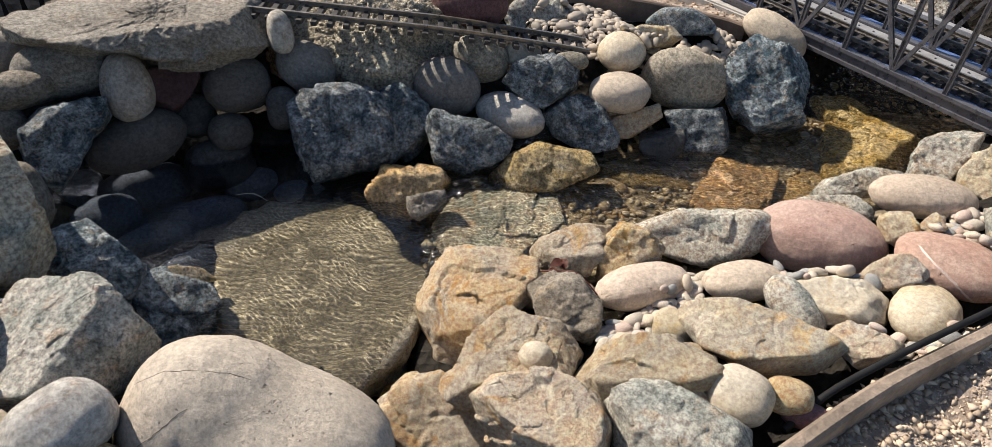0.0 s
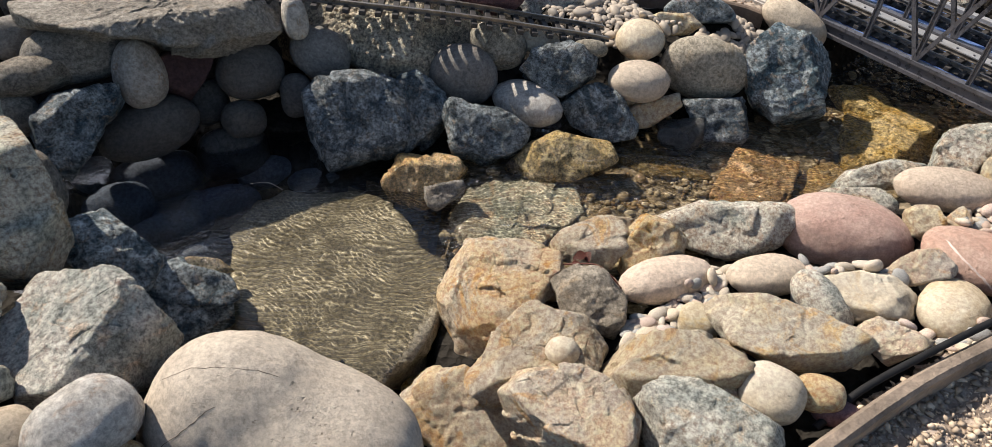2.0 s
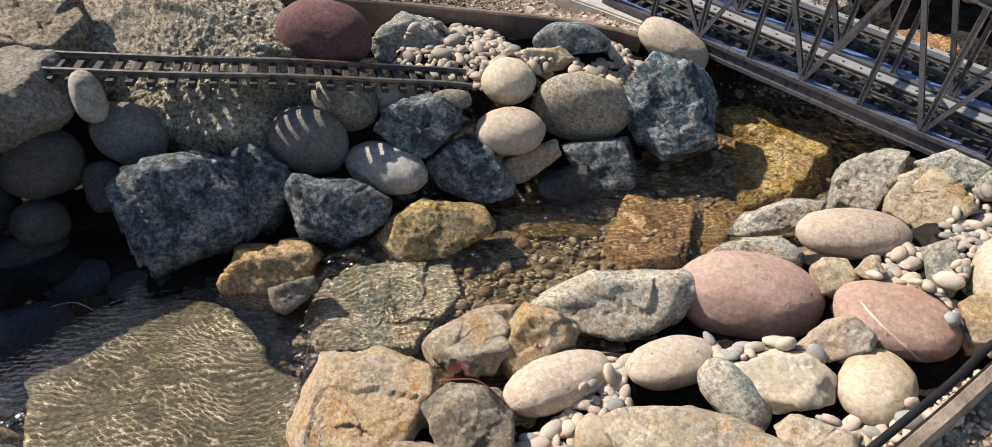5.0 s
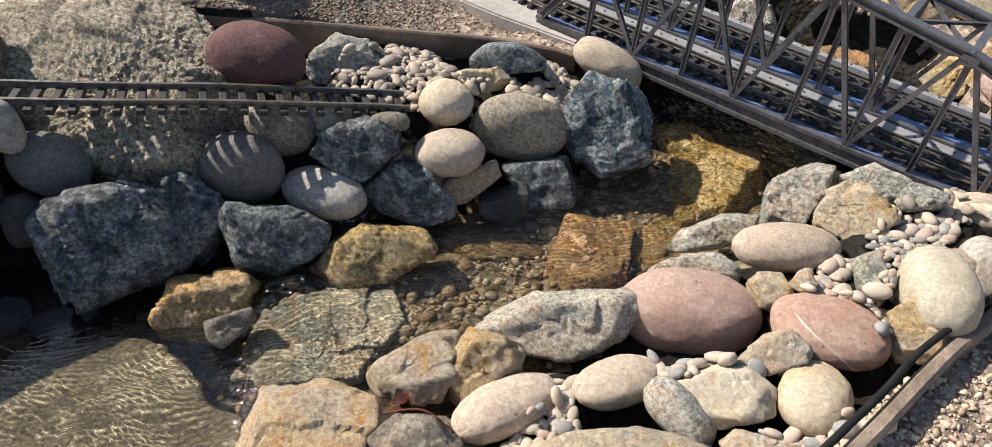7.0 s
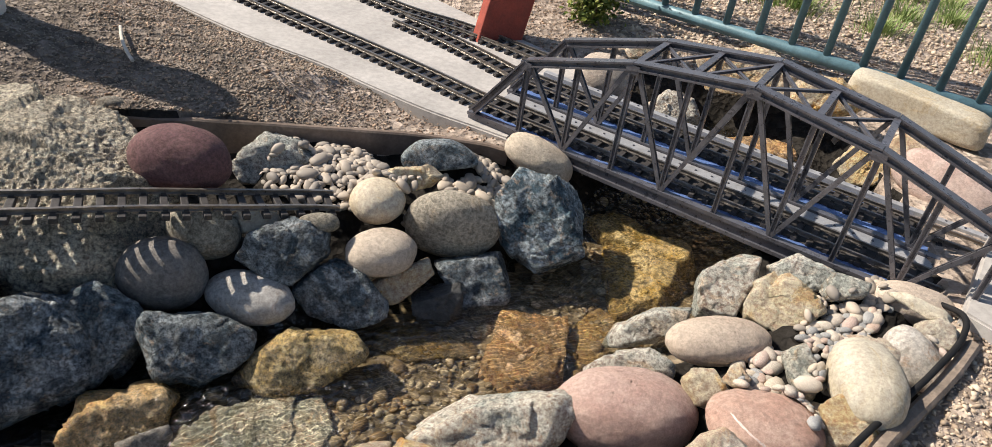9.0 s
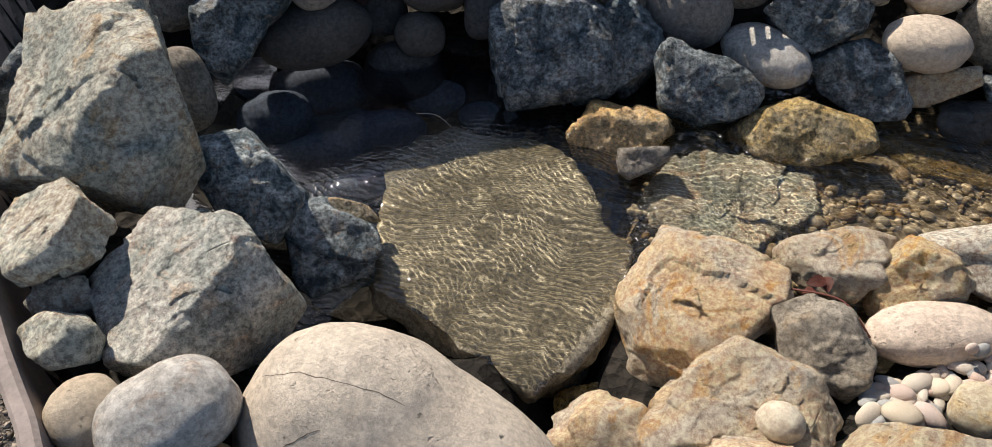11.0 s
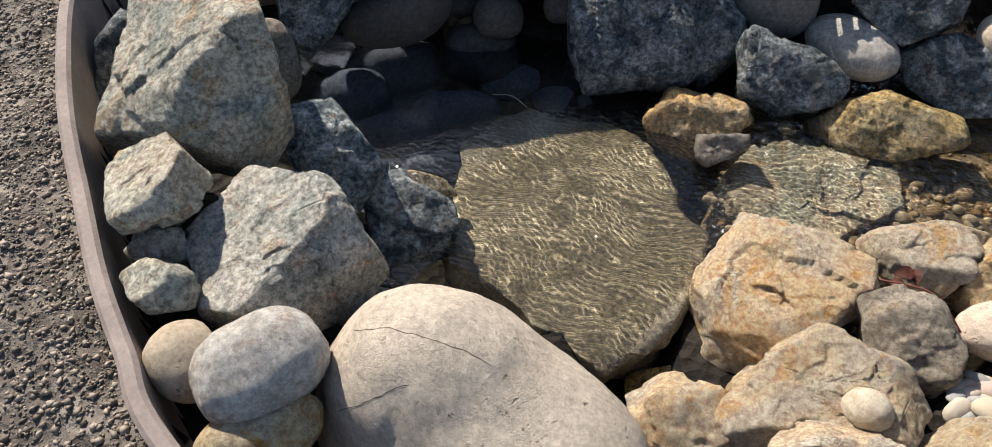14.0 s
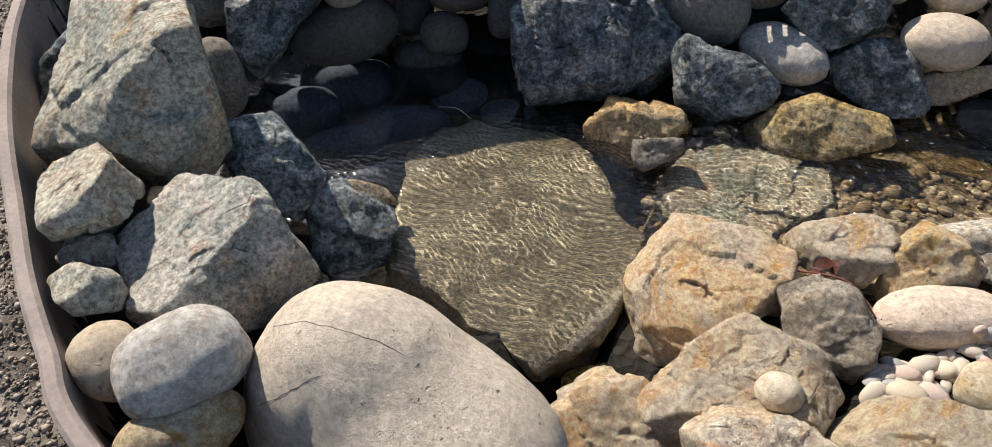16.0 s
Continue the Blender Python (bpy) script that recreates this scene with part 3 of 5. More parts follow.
def roughened(pts, dirs, size, rough, seed, hard, grit=1.0):
    P = pts / size
    rng = np.random.default_rng(seed)
    if not hard:
        h = 0.03 * ripple(P * 1.3, seed) + 0.012 * rugged(P * 3.0, seed, 4)
        return pts + dirs * (h * size)[:, None]
    h = 0.018 * rugged(P * 1.1, seed, 3)
    h += chipped(P, rng, 16, 0.07, 0.016)
    h += chipped(P, rng, 90, 0.075, 0.009)
    # splits and hairline breaks
    h -= 0.022 * np.clip(rugged(P * 1.5, seed + 7, 2, 0.5, True) - 0.34, 0, 0.12) / 0.12 * (ripple(P * 1.1, seed + 21) > 0.02)
    small = 0.0014 * rugged(pts * 42, seed + 3, 5, 0.66) + 0.0009 * rugged(pts * 75, seed + 9, 3, 0.65, True)
    if grit > 1.5:
        small += 0.0011 * rugged(pts * 70, seed + 15, 4, 0.7, True)
    return pts + dirs * ((h * size + small * grit) * rough)[:, None]


def boulder(name, label, mat, at, face, cuts, depth, sharp, seed, facets=6, top=0.84, tone=1.0, rough=1.0, lid=None, brow=None, ragged=0.0, grit=1.0):
    """A broken stone: a block split along flat planes. face: the way its broad side looks (yaw, pitch);
    cuts: the planes round that side (degrees, centimetres from the middle); depth: half its thickness;
    lid: the lean of its upper face (x, y) and how far above the middle that lies; brow: how far out its upright front face stands."""
    rng = random.Random(seed)
    planes = [(Vector((math.cos(radians(a)), math.sin(radians(a)), rng.uniform(-0.22, 0.16))).normalized(), d / 100) for a, d in cuts]
    d = depth / 100
    planes += [(Vector((0, 0, 1)), d), (Vector((0, 0, -1)), d)]
    size = (sum(p[1] for p in planes) / len(planes)) or d
    dirs, faces = ball((7 if grit > 1.5 and size > 0.075 else 6 if size > 0.062 else 5 if size > 0.028 else 4) if sharp > 6.5 else 5)
    N, D = np.array([p[0][:] for p in planes]), np.array([p[1] for p in planes])

    def radius(N, D, p):
        return (np.clip(dirs @ N.T / D, 0, None) ** p).sum(1) ** (-1 / p)

    m = pose(*at, 90 + face[1], 0, face[0])
    back = m.to_3x3().inverted()
    hard = sharp > 6.5
    if lid:
        N, D = np.vstack([N, np.array((back @ Vector((lid[0], lid[1], 1)).normalized())[:])]), np.append(D, max(lid[2] / 100, size * 0.2))
    if brow:
        a = radians(face[0] + rng.uniform(-28, 28))
        v = back @ Vector((math.sin(a), -math.cos(a), rng.uniform(0.05, 0.4))).normalized()
        N, D = np.vstack([N, np.array(v[:])]), np.append(D, max(brow / 100, size * 0.25))
    base = dirs * radius(N, D, 40)[:, None]
    extra = []
    if facets and hard:
        if not lid:
            extra.append((back @ Vector((rng.uniform(-0.35, 0.15), rng.uniform(-0.25, 0.25), 1)).normalized(), top))
        for _ in range(facets):
            v = Vector((rng.uniform(-1, 1), rng.uniform(-1, 1), rng.uniform(0.2, 1))).normalized()
            extra.append((v, rng.uniform(0.72, 0.95)))
    for v, k in extra:
        v = np.array(v[:])
        N, D = np.vstack([N, v]), np.append(D, k * (base @ v).max())
    pts = dirs * radius(N, D, 80 if hard else sharp * 1.8)[:, None]
    pts = roughened(pts, dirs, size, rough, seed, hard, grit)
    if ragged:
        pts[:, :2] *= (1 + ragged * rugged(dirs * 2.4, seed, 4))[:, None]
    me = mesh_of(name, pts, faces, mat, True)
    ob = new(name, me)
    ob.matrix_world = m
    ob["tone"] = (tone, tone, tone)
    return tagged(ob, label, "rock", "rocks of the stream")


def cobble(name, label, mat, at, face, axes, seed, tone=1.0, wild=1.0, lobe=None):
    """A river-worn stone. face: yaw, pitch and spin in degrees; axes: half its width, height and depth in centimetres."""
    rng = random.Random(seed)
    a = np.array(axes) / 100
    size = float(a.mean())
    dirs, faces = ball(3 if size < 0.016 else 4 if size < 0.04 else 5 if size < 0.09 else 6)
    p = rng.uniform(2.1, 2.6) if wild == 1 else 2.15
    if lobe:
        pts = dirs * ((np.abs(dirs / a) ** p).sum(1) ** (-1 / p))[:, None]
    else:
        pts = dirs * ((np.abs(dirs) ** p).sum(1) ** (-1 / p))[:, None] * a
    if lobe:
        # a second hump: the outer of the two bodies, eased into one another
        c, b = np.array(lobe[:3]) / 100, np.array(lobe[3:]) / 100
        W, E = dirs / b, -c / b
        A, B, C = (W * W).sum(1), (W * E).sum(1), float((E * E).sum()) - 1
        D = B * B - A * C
        far = np.where(D > 0, (-B + np.sqrt(np.maximum(D, 0))) / A, 0)
        r = np.linalg.norm(pts, axis=1)
        k = 0.028
        pts = dirs * (k * np.logaddexp(r / k, np.maximum(far, 0) / k) - 0.3 * k)[:, None]
    bulge = 0.16 * wild * ripple(dirs * 0.9, seed) + 0.03 * rugged(dirs * 2.2, seed + 2, 4, 0.5)
    dents = 0.0011 * rugged(pts * 40, seed + 5, 4, 0.6)
    pts = pts * (1 + bulge)[:, None] + dirs * dents[:, None]
    ob = new(name, mesh_of(name, pts, faces, mat, True))
    ob.matrix_world = pose(*at, 90 + face[1], 0, face[0]) @ pose(0, 0, 0, 0, 0, face[2])
    ob["tone"] = (tone, tone, tone)
    return tagged(ob, label, "rock", "rocks of the stream")


boulder("boulder", "grey-brown angular boulder topping the shaded stream wall", GREY, (-0.642, 1.226, 0.212), (28, -25), [(-178, 22.1), (-110, 7.2), (-109, 7.1), (-94, 8.7), (-42, 18.5), (-8, 20.9), (85, 6.2), (115, 13.7)], 12.7, 10, 11, rough=1.3, grit=1.8, tone=1.2, lid=(0.0, 0.06, 0.3), brow=10.6)
boulder("boulder", "weathered grey rounded boulder behind the model track", CONG, (-0.535, 1.430, 0.190), (0, -90), [(-150, 9.0), (-95, 8.0), (-30, 9.0), (20, 9.5), (90, 8.0), (150, 9.0)], 8.0, 7, 133, facets=3, lid=(0.0, -0.3, 6.5))
cobble("cobble", "dark grey rounded cobble in the shaded stream wall", DARK, (-0.874, 1.151, 0.173), (37, -25, 0), (4.9, 4.0, 3.5), 12)
cobble("cobble", "plain grey rounded cobble in the shaded stream wall", GREY, (-0.776, 1.142, 0.157), (34, -27, 0), (8.6, 5.2, 5.4), 13)
cobble("cobble", "plain grey rounded cobble in the shaded stream wall", GREY, (-0.823, 1.074, 0.151), (37, -28, -2), (7.5, 3.3, 4.0), 14)
cobble("cobble", "plain grey rounded cobble in the shaded stream wall", GREY, (-0.850, 1.029, 0.098), (40, -30, 0), (4.1, 4.1, 3.3), 15)
cobble("cobble", "pale white mottled rounded cobble in the shaded stream wall", WHITE, (-0.668, 1.131, 0.133), (31, -29, -95), (6.0, 4.3, 4.2), 16, tone=0.85)
boulder("boulder", "blue-grey speckled angular boulder in the shaded stream wall", BLUE, (-0.754, 1.034, 0.085), (36, -31), [(-149, 7.4), (-49, 4.4), (-48, 4.4), (-9, 7.9), (91, 5.5), (127, 5.5), (173, 6.4)], 4.0, 9, 17)
# its low tone puts the overhang's shade into the stone colour
cobble("cobble", "dark wet rounded cobble of the stream wall, shade toned in", DARK, (-0.667, 1.108, 0.033), (31, -33, 10), (9.0, 5.2, 5.6), 18, tone=0.55)
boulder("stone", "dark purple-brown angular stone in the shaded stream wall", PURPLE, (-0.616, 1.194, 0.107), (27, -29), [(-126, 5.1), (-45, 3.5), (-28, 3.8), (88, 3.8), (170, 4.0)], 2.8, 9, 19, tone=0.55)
# the next two are toned down likewise, overhang shade in their colour
cobble("cobble", "dark wet rounded cobble of the stream wall, shade toned in", DARK, (-0.512, 1.233, 0.090), (23, -30, 0), (6.0, 5.2, 4.8), 20, tone=0.6)
cobble("cobble", "dark wet rounded cobble of the stream wall, shade toned in", DARK, (-0.519, 1.177, 0.021), (24, -33, 0), (4.1, 3.7, 3.3), 21, tone=0.6)
cobble("cobble", "dark wet rounded cobble of the stream wall, shade toned in", WETDARK, (-0.591, 1.206, 0.034), (26, -32, 0), (3.7, 4.4, 3.2), 22)
cobble("cobble", "dark wet rounded cobble of the stream wall, shade toned in", WETDARK, (-0.544, 1.157, -0.047), (25, -35, 0), (6.6, 5.0, 4.6), 23)
cobble("cobble", "pale white mottled rounded cobble in the shaded stream wall", WHITE, (-0.424, 1.263, 0.193), (19, -27, -85), (4.0, 2.3, 2.4), 24)
cobble("cobble", "dark grey rounded cobble in the shaded stream wall", DARK, (-0.384, 1.271, 0.120), (17, -29, -35), (5.6, 4.6, 4.1), 25)
# toned to about half: shade under the overhang, set in the colour
cobble("cobble", "dark wet rounded cobble of the stream wall, shade toned in", DARK, (-0.425, 1.216, 0.056), (19, -32, 0), (3.1, 4.1, 2.8), 26, tone=0.55)
boulder("boulder", "blue-grey speckled angular boulder in the shaded stream wall", BLUE, (-0.306, 1.168, 0.050), (15, -34), [(-177, 8.5), (-151, 9.0), (-83, 8.3), (-18, 8.9), (1, 8.9), (65, 9.1), (95, 8.0), (128, 9.6)], 5.5, 9, 27)
boulder("boulder", "blue-grey speckled angular boulder in the shaded stream wall", BLUE, (-0.198, 1.209, 0.042), (9, -34), [(-170, 5.5), (-81, 6.6), (-46, 6.3), (10, 6.2), (43, 5.8), (113, 7.6), (155, 5.7)], 4.0, 9, 28)
boulder("boulder", "blue-grey speckled angular boulder in the shaded stream wall", BLUE, (-0.067, 1.174, 0.033), (3, -35), [(-164, 6.6), (-105, 5.7), (-64, 5.7), (-23, 7.8), (61, 5.4), (84, 4.9), (151, 7.8)], 4.0, 9, 29)
boulder("boulder", "blue-grey speckled angular boulder in the shaded stream wall", BLUE, (0.071, 1.294, 0.115), (-3, -30), [(-128, 5.7), (-109, 5.0), (-58, 4.7), (7, 6.8), (67, 5.1), (110, 4.4), (154, 6.2)], 3.4, 9, 30)
boulder("boulder", "blue-grey speckled angular boulder in the shaded stream wall", BLUE, (0.156, 1.252, 0.045), (-7, -33), [(-144, 5.6), (-107, 4.3), (-76, 5.4), (0, 7.6), (42, 4.7), (67, 4.9), (117, 5.5)], 3.5, 9, 31)
boulder("boulder", "dark grey speckled granite boulder in the shaded stream wall", BLUE, (0.526, 1.343, 0.102), (-21, -28), [(-175, 7.5), (-156, 7.9), (-104, 9.1), (-56, 8.9), (6, 7.7), (35, 7.8), (84, 8.4), (146, 9.5)], 6.0, 9, 32, tone=1.3)
boulder("stone", "blue-grey speckled angular stone at the top of the stream wall", BLUE, (0.364, 1.512, 0.148), (-14, -25), [(-137, 6.4), (-84, 2.8), (-77, 2.9), (8, 7.3), (66, 4.2), (97, 3.1), (136, 4.8)], 2.8, 5, 33)
cobble("cobble", "smooth beige rounded cobble at the top of the stream wall", BEIGE, (0.570, 1.513, 0.136), (-23, -29, -20), (7.7, 3.8, 4.3), 34)
boulder("stone", "tan sandstone angular stone at the top of the stream wall", TAN, (0.297, 1.431, 0.152), (-12, -26), [(-116, 3.5), (-78, 2.1), (-42, 3.8), (56, 3.8), (99, 2.1), (139, 3.7)], 2.1, 9, 35)
boulder("boulder", "pale green-grey angular boulder at the top of the stream wall", GREEN, (0.066, 1.549, 0.121), (-0, -31), [(-153, 7.3), (-106, 5.2), (-86, 4.5), (-43, 6.3), (36, 6.4), (74, 5.1), (137, 5.3)], 3.7, 9, 36)
cobble("cobble", "cream and yellow rounded cobble at the top of the stream wall", CREAM, (0.028, 1.345, 0.135), (-1, -28, 0), (3.9, 2.3, 2.4), 37)
cobble("cobble", "plain grey rounded cobble at the top of the stream wall", GREY, (0.125, 1.309, 0.151), (-4, -35, 0), (3.2, 1.7, 1.8), 38)
boulder("stone", "tan sandstone angular stone in the shaded stream wall", TAN, (0.253, 1.265, 0.048), (-11, -32), [(-144, 5.2), (-70, 2.8), (-45, 2.5), (28, 6.1), (116, 2.1)], 2.4, 9, 39)
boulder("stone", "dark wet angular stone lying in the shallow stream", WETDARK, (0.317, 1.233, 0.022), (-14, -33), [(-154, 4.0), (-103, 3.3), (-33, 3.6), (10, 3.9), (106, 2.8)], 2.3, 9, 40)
boulder("boulder", "blue-grey speckled angular boulder in the shaded stream wall", BLUE, (0.394, 1.267, 0.033), (-17, -32), [(-142, 4.7), (-76, 5.7), (-11, 5.4), (27, 5.0), (105, 4.8)], 3.3, 9, 41)
boulder("boulder", "yellow-brown wet angular boulder lying in the shallow stream", YELWET, (0.081, 1.142, 0.014), (-4, -36), [(-97, 5.2), (-80, 3.9), (-62, 4.5), (36, 9.0), (86, 4.6), (123, 4.8), (143, 6.4)], 3.1, 10, 42)
boulder("boulder", "rusty orange wet angular boulder lying in the shallow stream", ORANGE, (-0.168, 1.091, -0.023), (9, -39), [(-162, 6.7), (-109, 5.6), (-67, 4.9), (-30, 6.2), (46, 6.9), (87, 4.5), (151, 6.4)], 3.6, 9, 43, tone=1.2)
boulder("stone", "plain grey angular stone lying in the shallow stream", GREY, (-0.127, 1.013, 0.012), (7, -40), [(-168, 3.0), (-126, 3.1), (-56, 1.8), (19, 3.8), (99, 1.8)], 1.6, 9, 44)
cobble("small_cobble", "plain grey rounded cobble lying in the shallow stream", GREY, (-0.043, 1.110, -0.006), (2, -38, 0), (1.3, 0.9, 0.9), 45)
boulder("boulder", "tan sandstone angular boulder on the sunlit stream bank", TAN, (-0.033, 0.791, 0.012), (2, -47), [(-168, 9.0), (-129, 10.7), (-82, 9.3), (-44, 6.7), (8, 10.0), (71, 9.4), (93, 8.1), (139, 7.4), (166, 7.1)], 8.3, 9, 46, lid=(-0.32, -0.27, 5.5), brow=8.3)
boulder("stone", "tan sandstone angular stone on the sunlit stream bank", TAN, (0.121, 0.879, 0.053), (-8, -42), [(-159, 6.9), (-106, 4.9), (-83, 4.0), (-32, 4.4), (2, 6.0), (94, 4.3), (117, 3.4), (151, 5.3)], 4.9, 9, 47, lid=(-0.22, -0.23, 2.7), brow=4.2)
boulder("stone", "tan sandstone angular stone on the sunlit stream bank", TAN, (0.208, 0.867, 0.067), (-13, -42), [(-177, 4.0), (-149, 5.7), (-54, 3.3), (-24, 4.7), (55, 4.6), (76, 4.1), (145, 4.1)], 3.0, 9, 48)
cobble("cobble", "smooth beige rounded cobble on the sunlit stream bank", BEIGE, (0.052, 0.790, 0.048), (-4, -46, 0), (3.1, 3.2, 2.5), 49)
boulder("stone", "plain grey angular stone on the sunlit stream bank", GREY, (0.115, 0.755, 0.051), (-9, -47), [(-158, 4.8), (-116, 4.0), (-97, 4.4), (-16, 5.0), (0, 4.8), (44, 4.5), (95, 4.5), (141, 5.4)], 3.4, 9, 50, tone=1.25)
boulder("boulder", "pale green-grey angular boulder on the sunlit stream bank", GREEN, (0.352, 0.936, 0.054), (-21, -39), [(-112, 7.0), (-91, 5.2), (-60, 4.7), (-16, 7.8), (85, 6.0), (104, 4.1), (128, 5.2)], 4.0, 9, 51)
boulder("boulder", "pale green-grey angular boulder on the sunlit stream bank", GREEN, (0.777, 1.113, 0.113), (-41, -35), [(-86, 5.8), (-68, 4.9), (-10, 3.9), (11, 4.8), (100, 5.7), (138, 4.0), (179, 4.3)], 3.0, 9, 52, tone=1.1)
boulder("boulder", "tan sandstone angular boulder on the sunlit stream bank", TAN, (0.837, 1.042, 0.130), (-46, -35), [(-132, 6.3), (-79, 4.5), (-25, 4.8), (55, 5.4), (70, 4.9), (134, 4.8), (172, 5.1)], 3.1, 9, 53)
boulder("stone", "pale green-grey angular stone on the sunlit stream bank", GREEN, (0.886, 1.083, 0.161), (-46, -32), [(-113, 4.2), (-77, 2.3), (-19, 4.1), (84, 2.9), (134, 2.8)], 2.1, 9, 54)
boulder("stone", "pale green-grey angular stone on the sunlit stream bank", GREEN, (0.931, 1.027, 0.170), (-50, -32), [(-124, 3.1), (-56, 2.0), (-7, 3.2), (95, 2.1), (157, 2.8)], 1.7, 9, 55)
boulder("stone", "pale green-grey angular stone on the sunlit stream bank", GREEN, (0.636, 1.082, 0.068), (-30, -32), [(-70, 2.6), (-66, 2.4), (-11, 4.5), (99, 3.4), (129, 2.5), (160, 4.3)], 2.4, 9, 56)
boulder("stone", "pale green-grey angular stone on the sunlit stream bank", GREEN, (0.564, 0.996, 0.076), (-35, -40), [(-130, 5.9), (-67, 2.1), (-13, 5.3), (75, 4.0), (115, 2.4), (137, 3.3)], 2.3, 9, 57)
boulder("stone", "tan sandstone angular stone on the sunlit stream bank", TAN, (0.487, 0.657, 0.125), (-37, -42), [(-117, 2.9), (-109, 2.7), (-34, 2.6), (86, 2.5), (99, 2.2), (147, 3.4)], 3.1, 9, 58, lid=(-0.22, -0.23, 1.5), brow=2.8)
boulder("stone", "cream and yellow angular stone on the sunlit stream bank", CREAM, (0.498, 0.750, 0.109), (-34, -40), [(-109, 4.2), (-57, 3.6), (18, 5.3), (70, 4.3), (110, 3.1), (125, 3.6)], 4.4, 9, 59, lid=(-0.22, -0.23, 2.7), brow=4.7)
boulder("stone", "tan sandstone angular stone on the sunlit stream bank", TAN, (0.575, 0.792, 0.130), (-36, -37), [(-86, 3.0), (-45, 2.2), (-42, 2.2), (72, 3.2), (127, 2.5), (155, 2.6)], 1.9, 9, 60)
cobble("cobble", "pale green-grey rounded cobble on the sunlit stream bank", GREEN, (0.428, 0.740, 0.097), (-30, -42, -28), (5.2, 2.9, 3.1), 61)
boulder("boulder", "tan sandstone angular boulder on the sunlit stream bank", TAN, (0.355, 0.652, 0.125), (-29, -45), [(-126, 7.5), (-95, 4.8), (-86, 4.3), (-58, 5.1), (-34, 6.7), (51, 8.1), (87, 4.4), (96, 4.1), (116, 5.0), (154, 8.5)], 6.3, 10, 62, lid=(-0.22, -0.27, 3.1), brow=4.6)
cobble("small_cobble", "cream and yellow rounded cobble on the sunlit stream bank", CREAM, (0.257, 0.705, 0.075), (-20, -46, 0), (2.9, 2.8, 2.3), 63)
boulder("boulder", "tan sandstone angular boulder on the sunlit stream bank", TAN, (0.198, 0.602, 0.118), (-18, -49), [(-100, 6.0), (-66, 3.7), (18, 8.8), (77, 5.0), (109, 3.7), (163, 6.5)], 5.5, 9, 64, lid=(-0.22, -0.27, 3.0), brow=4.4)
boulder("boulder", "tan sandstone angular boulder on the sunlit stream bank", TAN, (0.034, 0.646, 0.065), (-3, -51), [(-131, 8.9), (-63, 5.3), (-18, 8.4), (46, 7.6), (80, 6.0), (135, 5.6), (160, 6.2)], 6.5, 9, 65, lid=(-0.12, -0.27, 3.8), brow=5.9)
cobble("small_cobble", "cream and yellow rounded cobble on the sunlit stream bank", CREAM, (0.063, 0.618, 0.101), (-6, -51, 0), (2.2, 2.0, 1.7), 66)
boulder("boulder", "tan sandstone angular boulder on the sunlit stream bank", TAN, (0.069, 0.523, 0.105), (-8, -55), [(-160, 7.7), (-122, 6.6), (-75, 4.7), (16, 8.1), (50, 6.3), (73, 5.6), (104, 5.6), (133, 6.7)], 6.5, 9, 67, lid=(-0.12, -0.30, 3.7), brow=4.5)
boulder("boulder", "pale green-grey angular boulder on the sunlit stream bank", GREEN, (0.222, 0.515, 0.117), (-23, -53), [(-144, 7.1), (-66, 4.0), (5, 8.9), (81, 4.4), (85, 4.2), (108, 5.4), (156, 7.3)], 6.1, 9, 68, lid=(-0.12, -0.23, 3.8), brow=5.3)
cobble("cobble", "cream and yellow rounded cobble on the sunlit stream bank", CREAM, (0.306, 0.558, 0.128), (-29, -49, 0), (3.9, 3.5, 3.0), 69)
cobble("small_cobble", "tan sandstone rounded cobble on the sunlit stream bank", TAN, (0.367, 0.563, 0.127), (-33, -47, 15), (2.9, 2.3, 2.1), 70)
cobble("small_cobble", "tan sandstone rounded cobble on the sunlit stream bank", TAN, (0.248, 0.562, 0.122), (-24, -50, -15), (2.5, 1.2, 1.4), 71)
cobble("small_cobble", "dull purple rounded cobble on the sunlit stream bank", PURPLE, (0.385, 0.548, 0.113), (-35, -48, 20), (2.7, 1.7, 1.7), 72)
boulder("boulder", "tan sandstone angular boulder on the sunlit stream bank", TAN, (-0.064, 0.590, -0.015), (6, -56), [(-156, 6.6), (-125, 5.3), (-64, 6.9), (14, 7.1), (52, 5.7), (89, 6.3), (129, 7.6)], 4.0, 7, 73)
cobble("cobble", "pale white mottled rounded cobble inside the curved edging band", WHITE, (-0.437, 0.430, 0.165), (53, -57, 0), (5.7, 4.3, 3.9), 74, tone=1.02)
cobble("cobble", "smooth rosy beige rounded cobble inside the curved edging band", BEIGE, (-0.506, 0.410, 0.156), (61, -54, 0), (3.1, 3.6, 2.8), 75)
cobble("cobble", "tan sandstone rounded cobble inside the curved edging band", TAN, (-0.417, 0.382, 0.133), (58, -61, -10), (5.4, 3.1, 2.9), 76)
boulder("boulder", "pale green-grey angular boulder inside the curved edging band", GREEN, (-0.501, 0.554, 0.141), (46, -50), [(-179, 8.5), (-109, 7.6), (-50, 9.9), (14, 7.9), (32, 7.5), (66, 8.4), (117, 8.5), (139, 8.3), (175, 8.4)], 8.3, 9, 77, lid=(-0.22, -0.23, 4.6), brow=7.9)
boulder("boulder", "pale green-grey angular boulder inside the curved edging band", GREEN, (-0.707, 0.708, 0.191), (49, -35), [(-123, 11.6), (-89, 12.4), (-43, 12.6), (-3, 8.8), (81, 12.4), (148, 8.0), (152, 7.9)], 10.6, 11, 78, lid=(-0.32, -0.42, 6.2), brow=14.0)
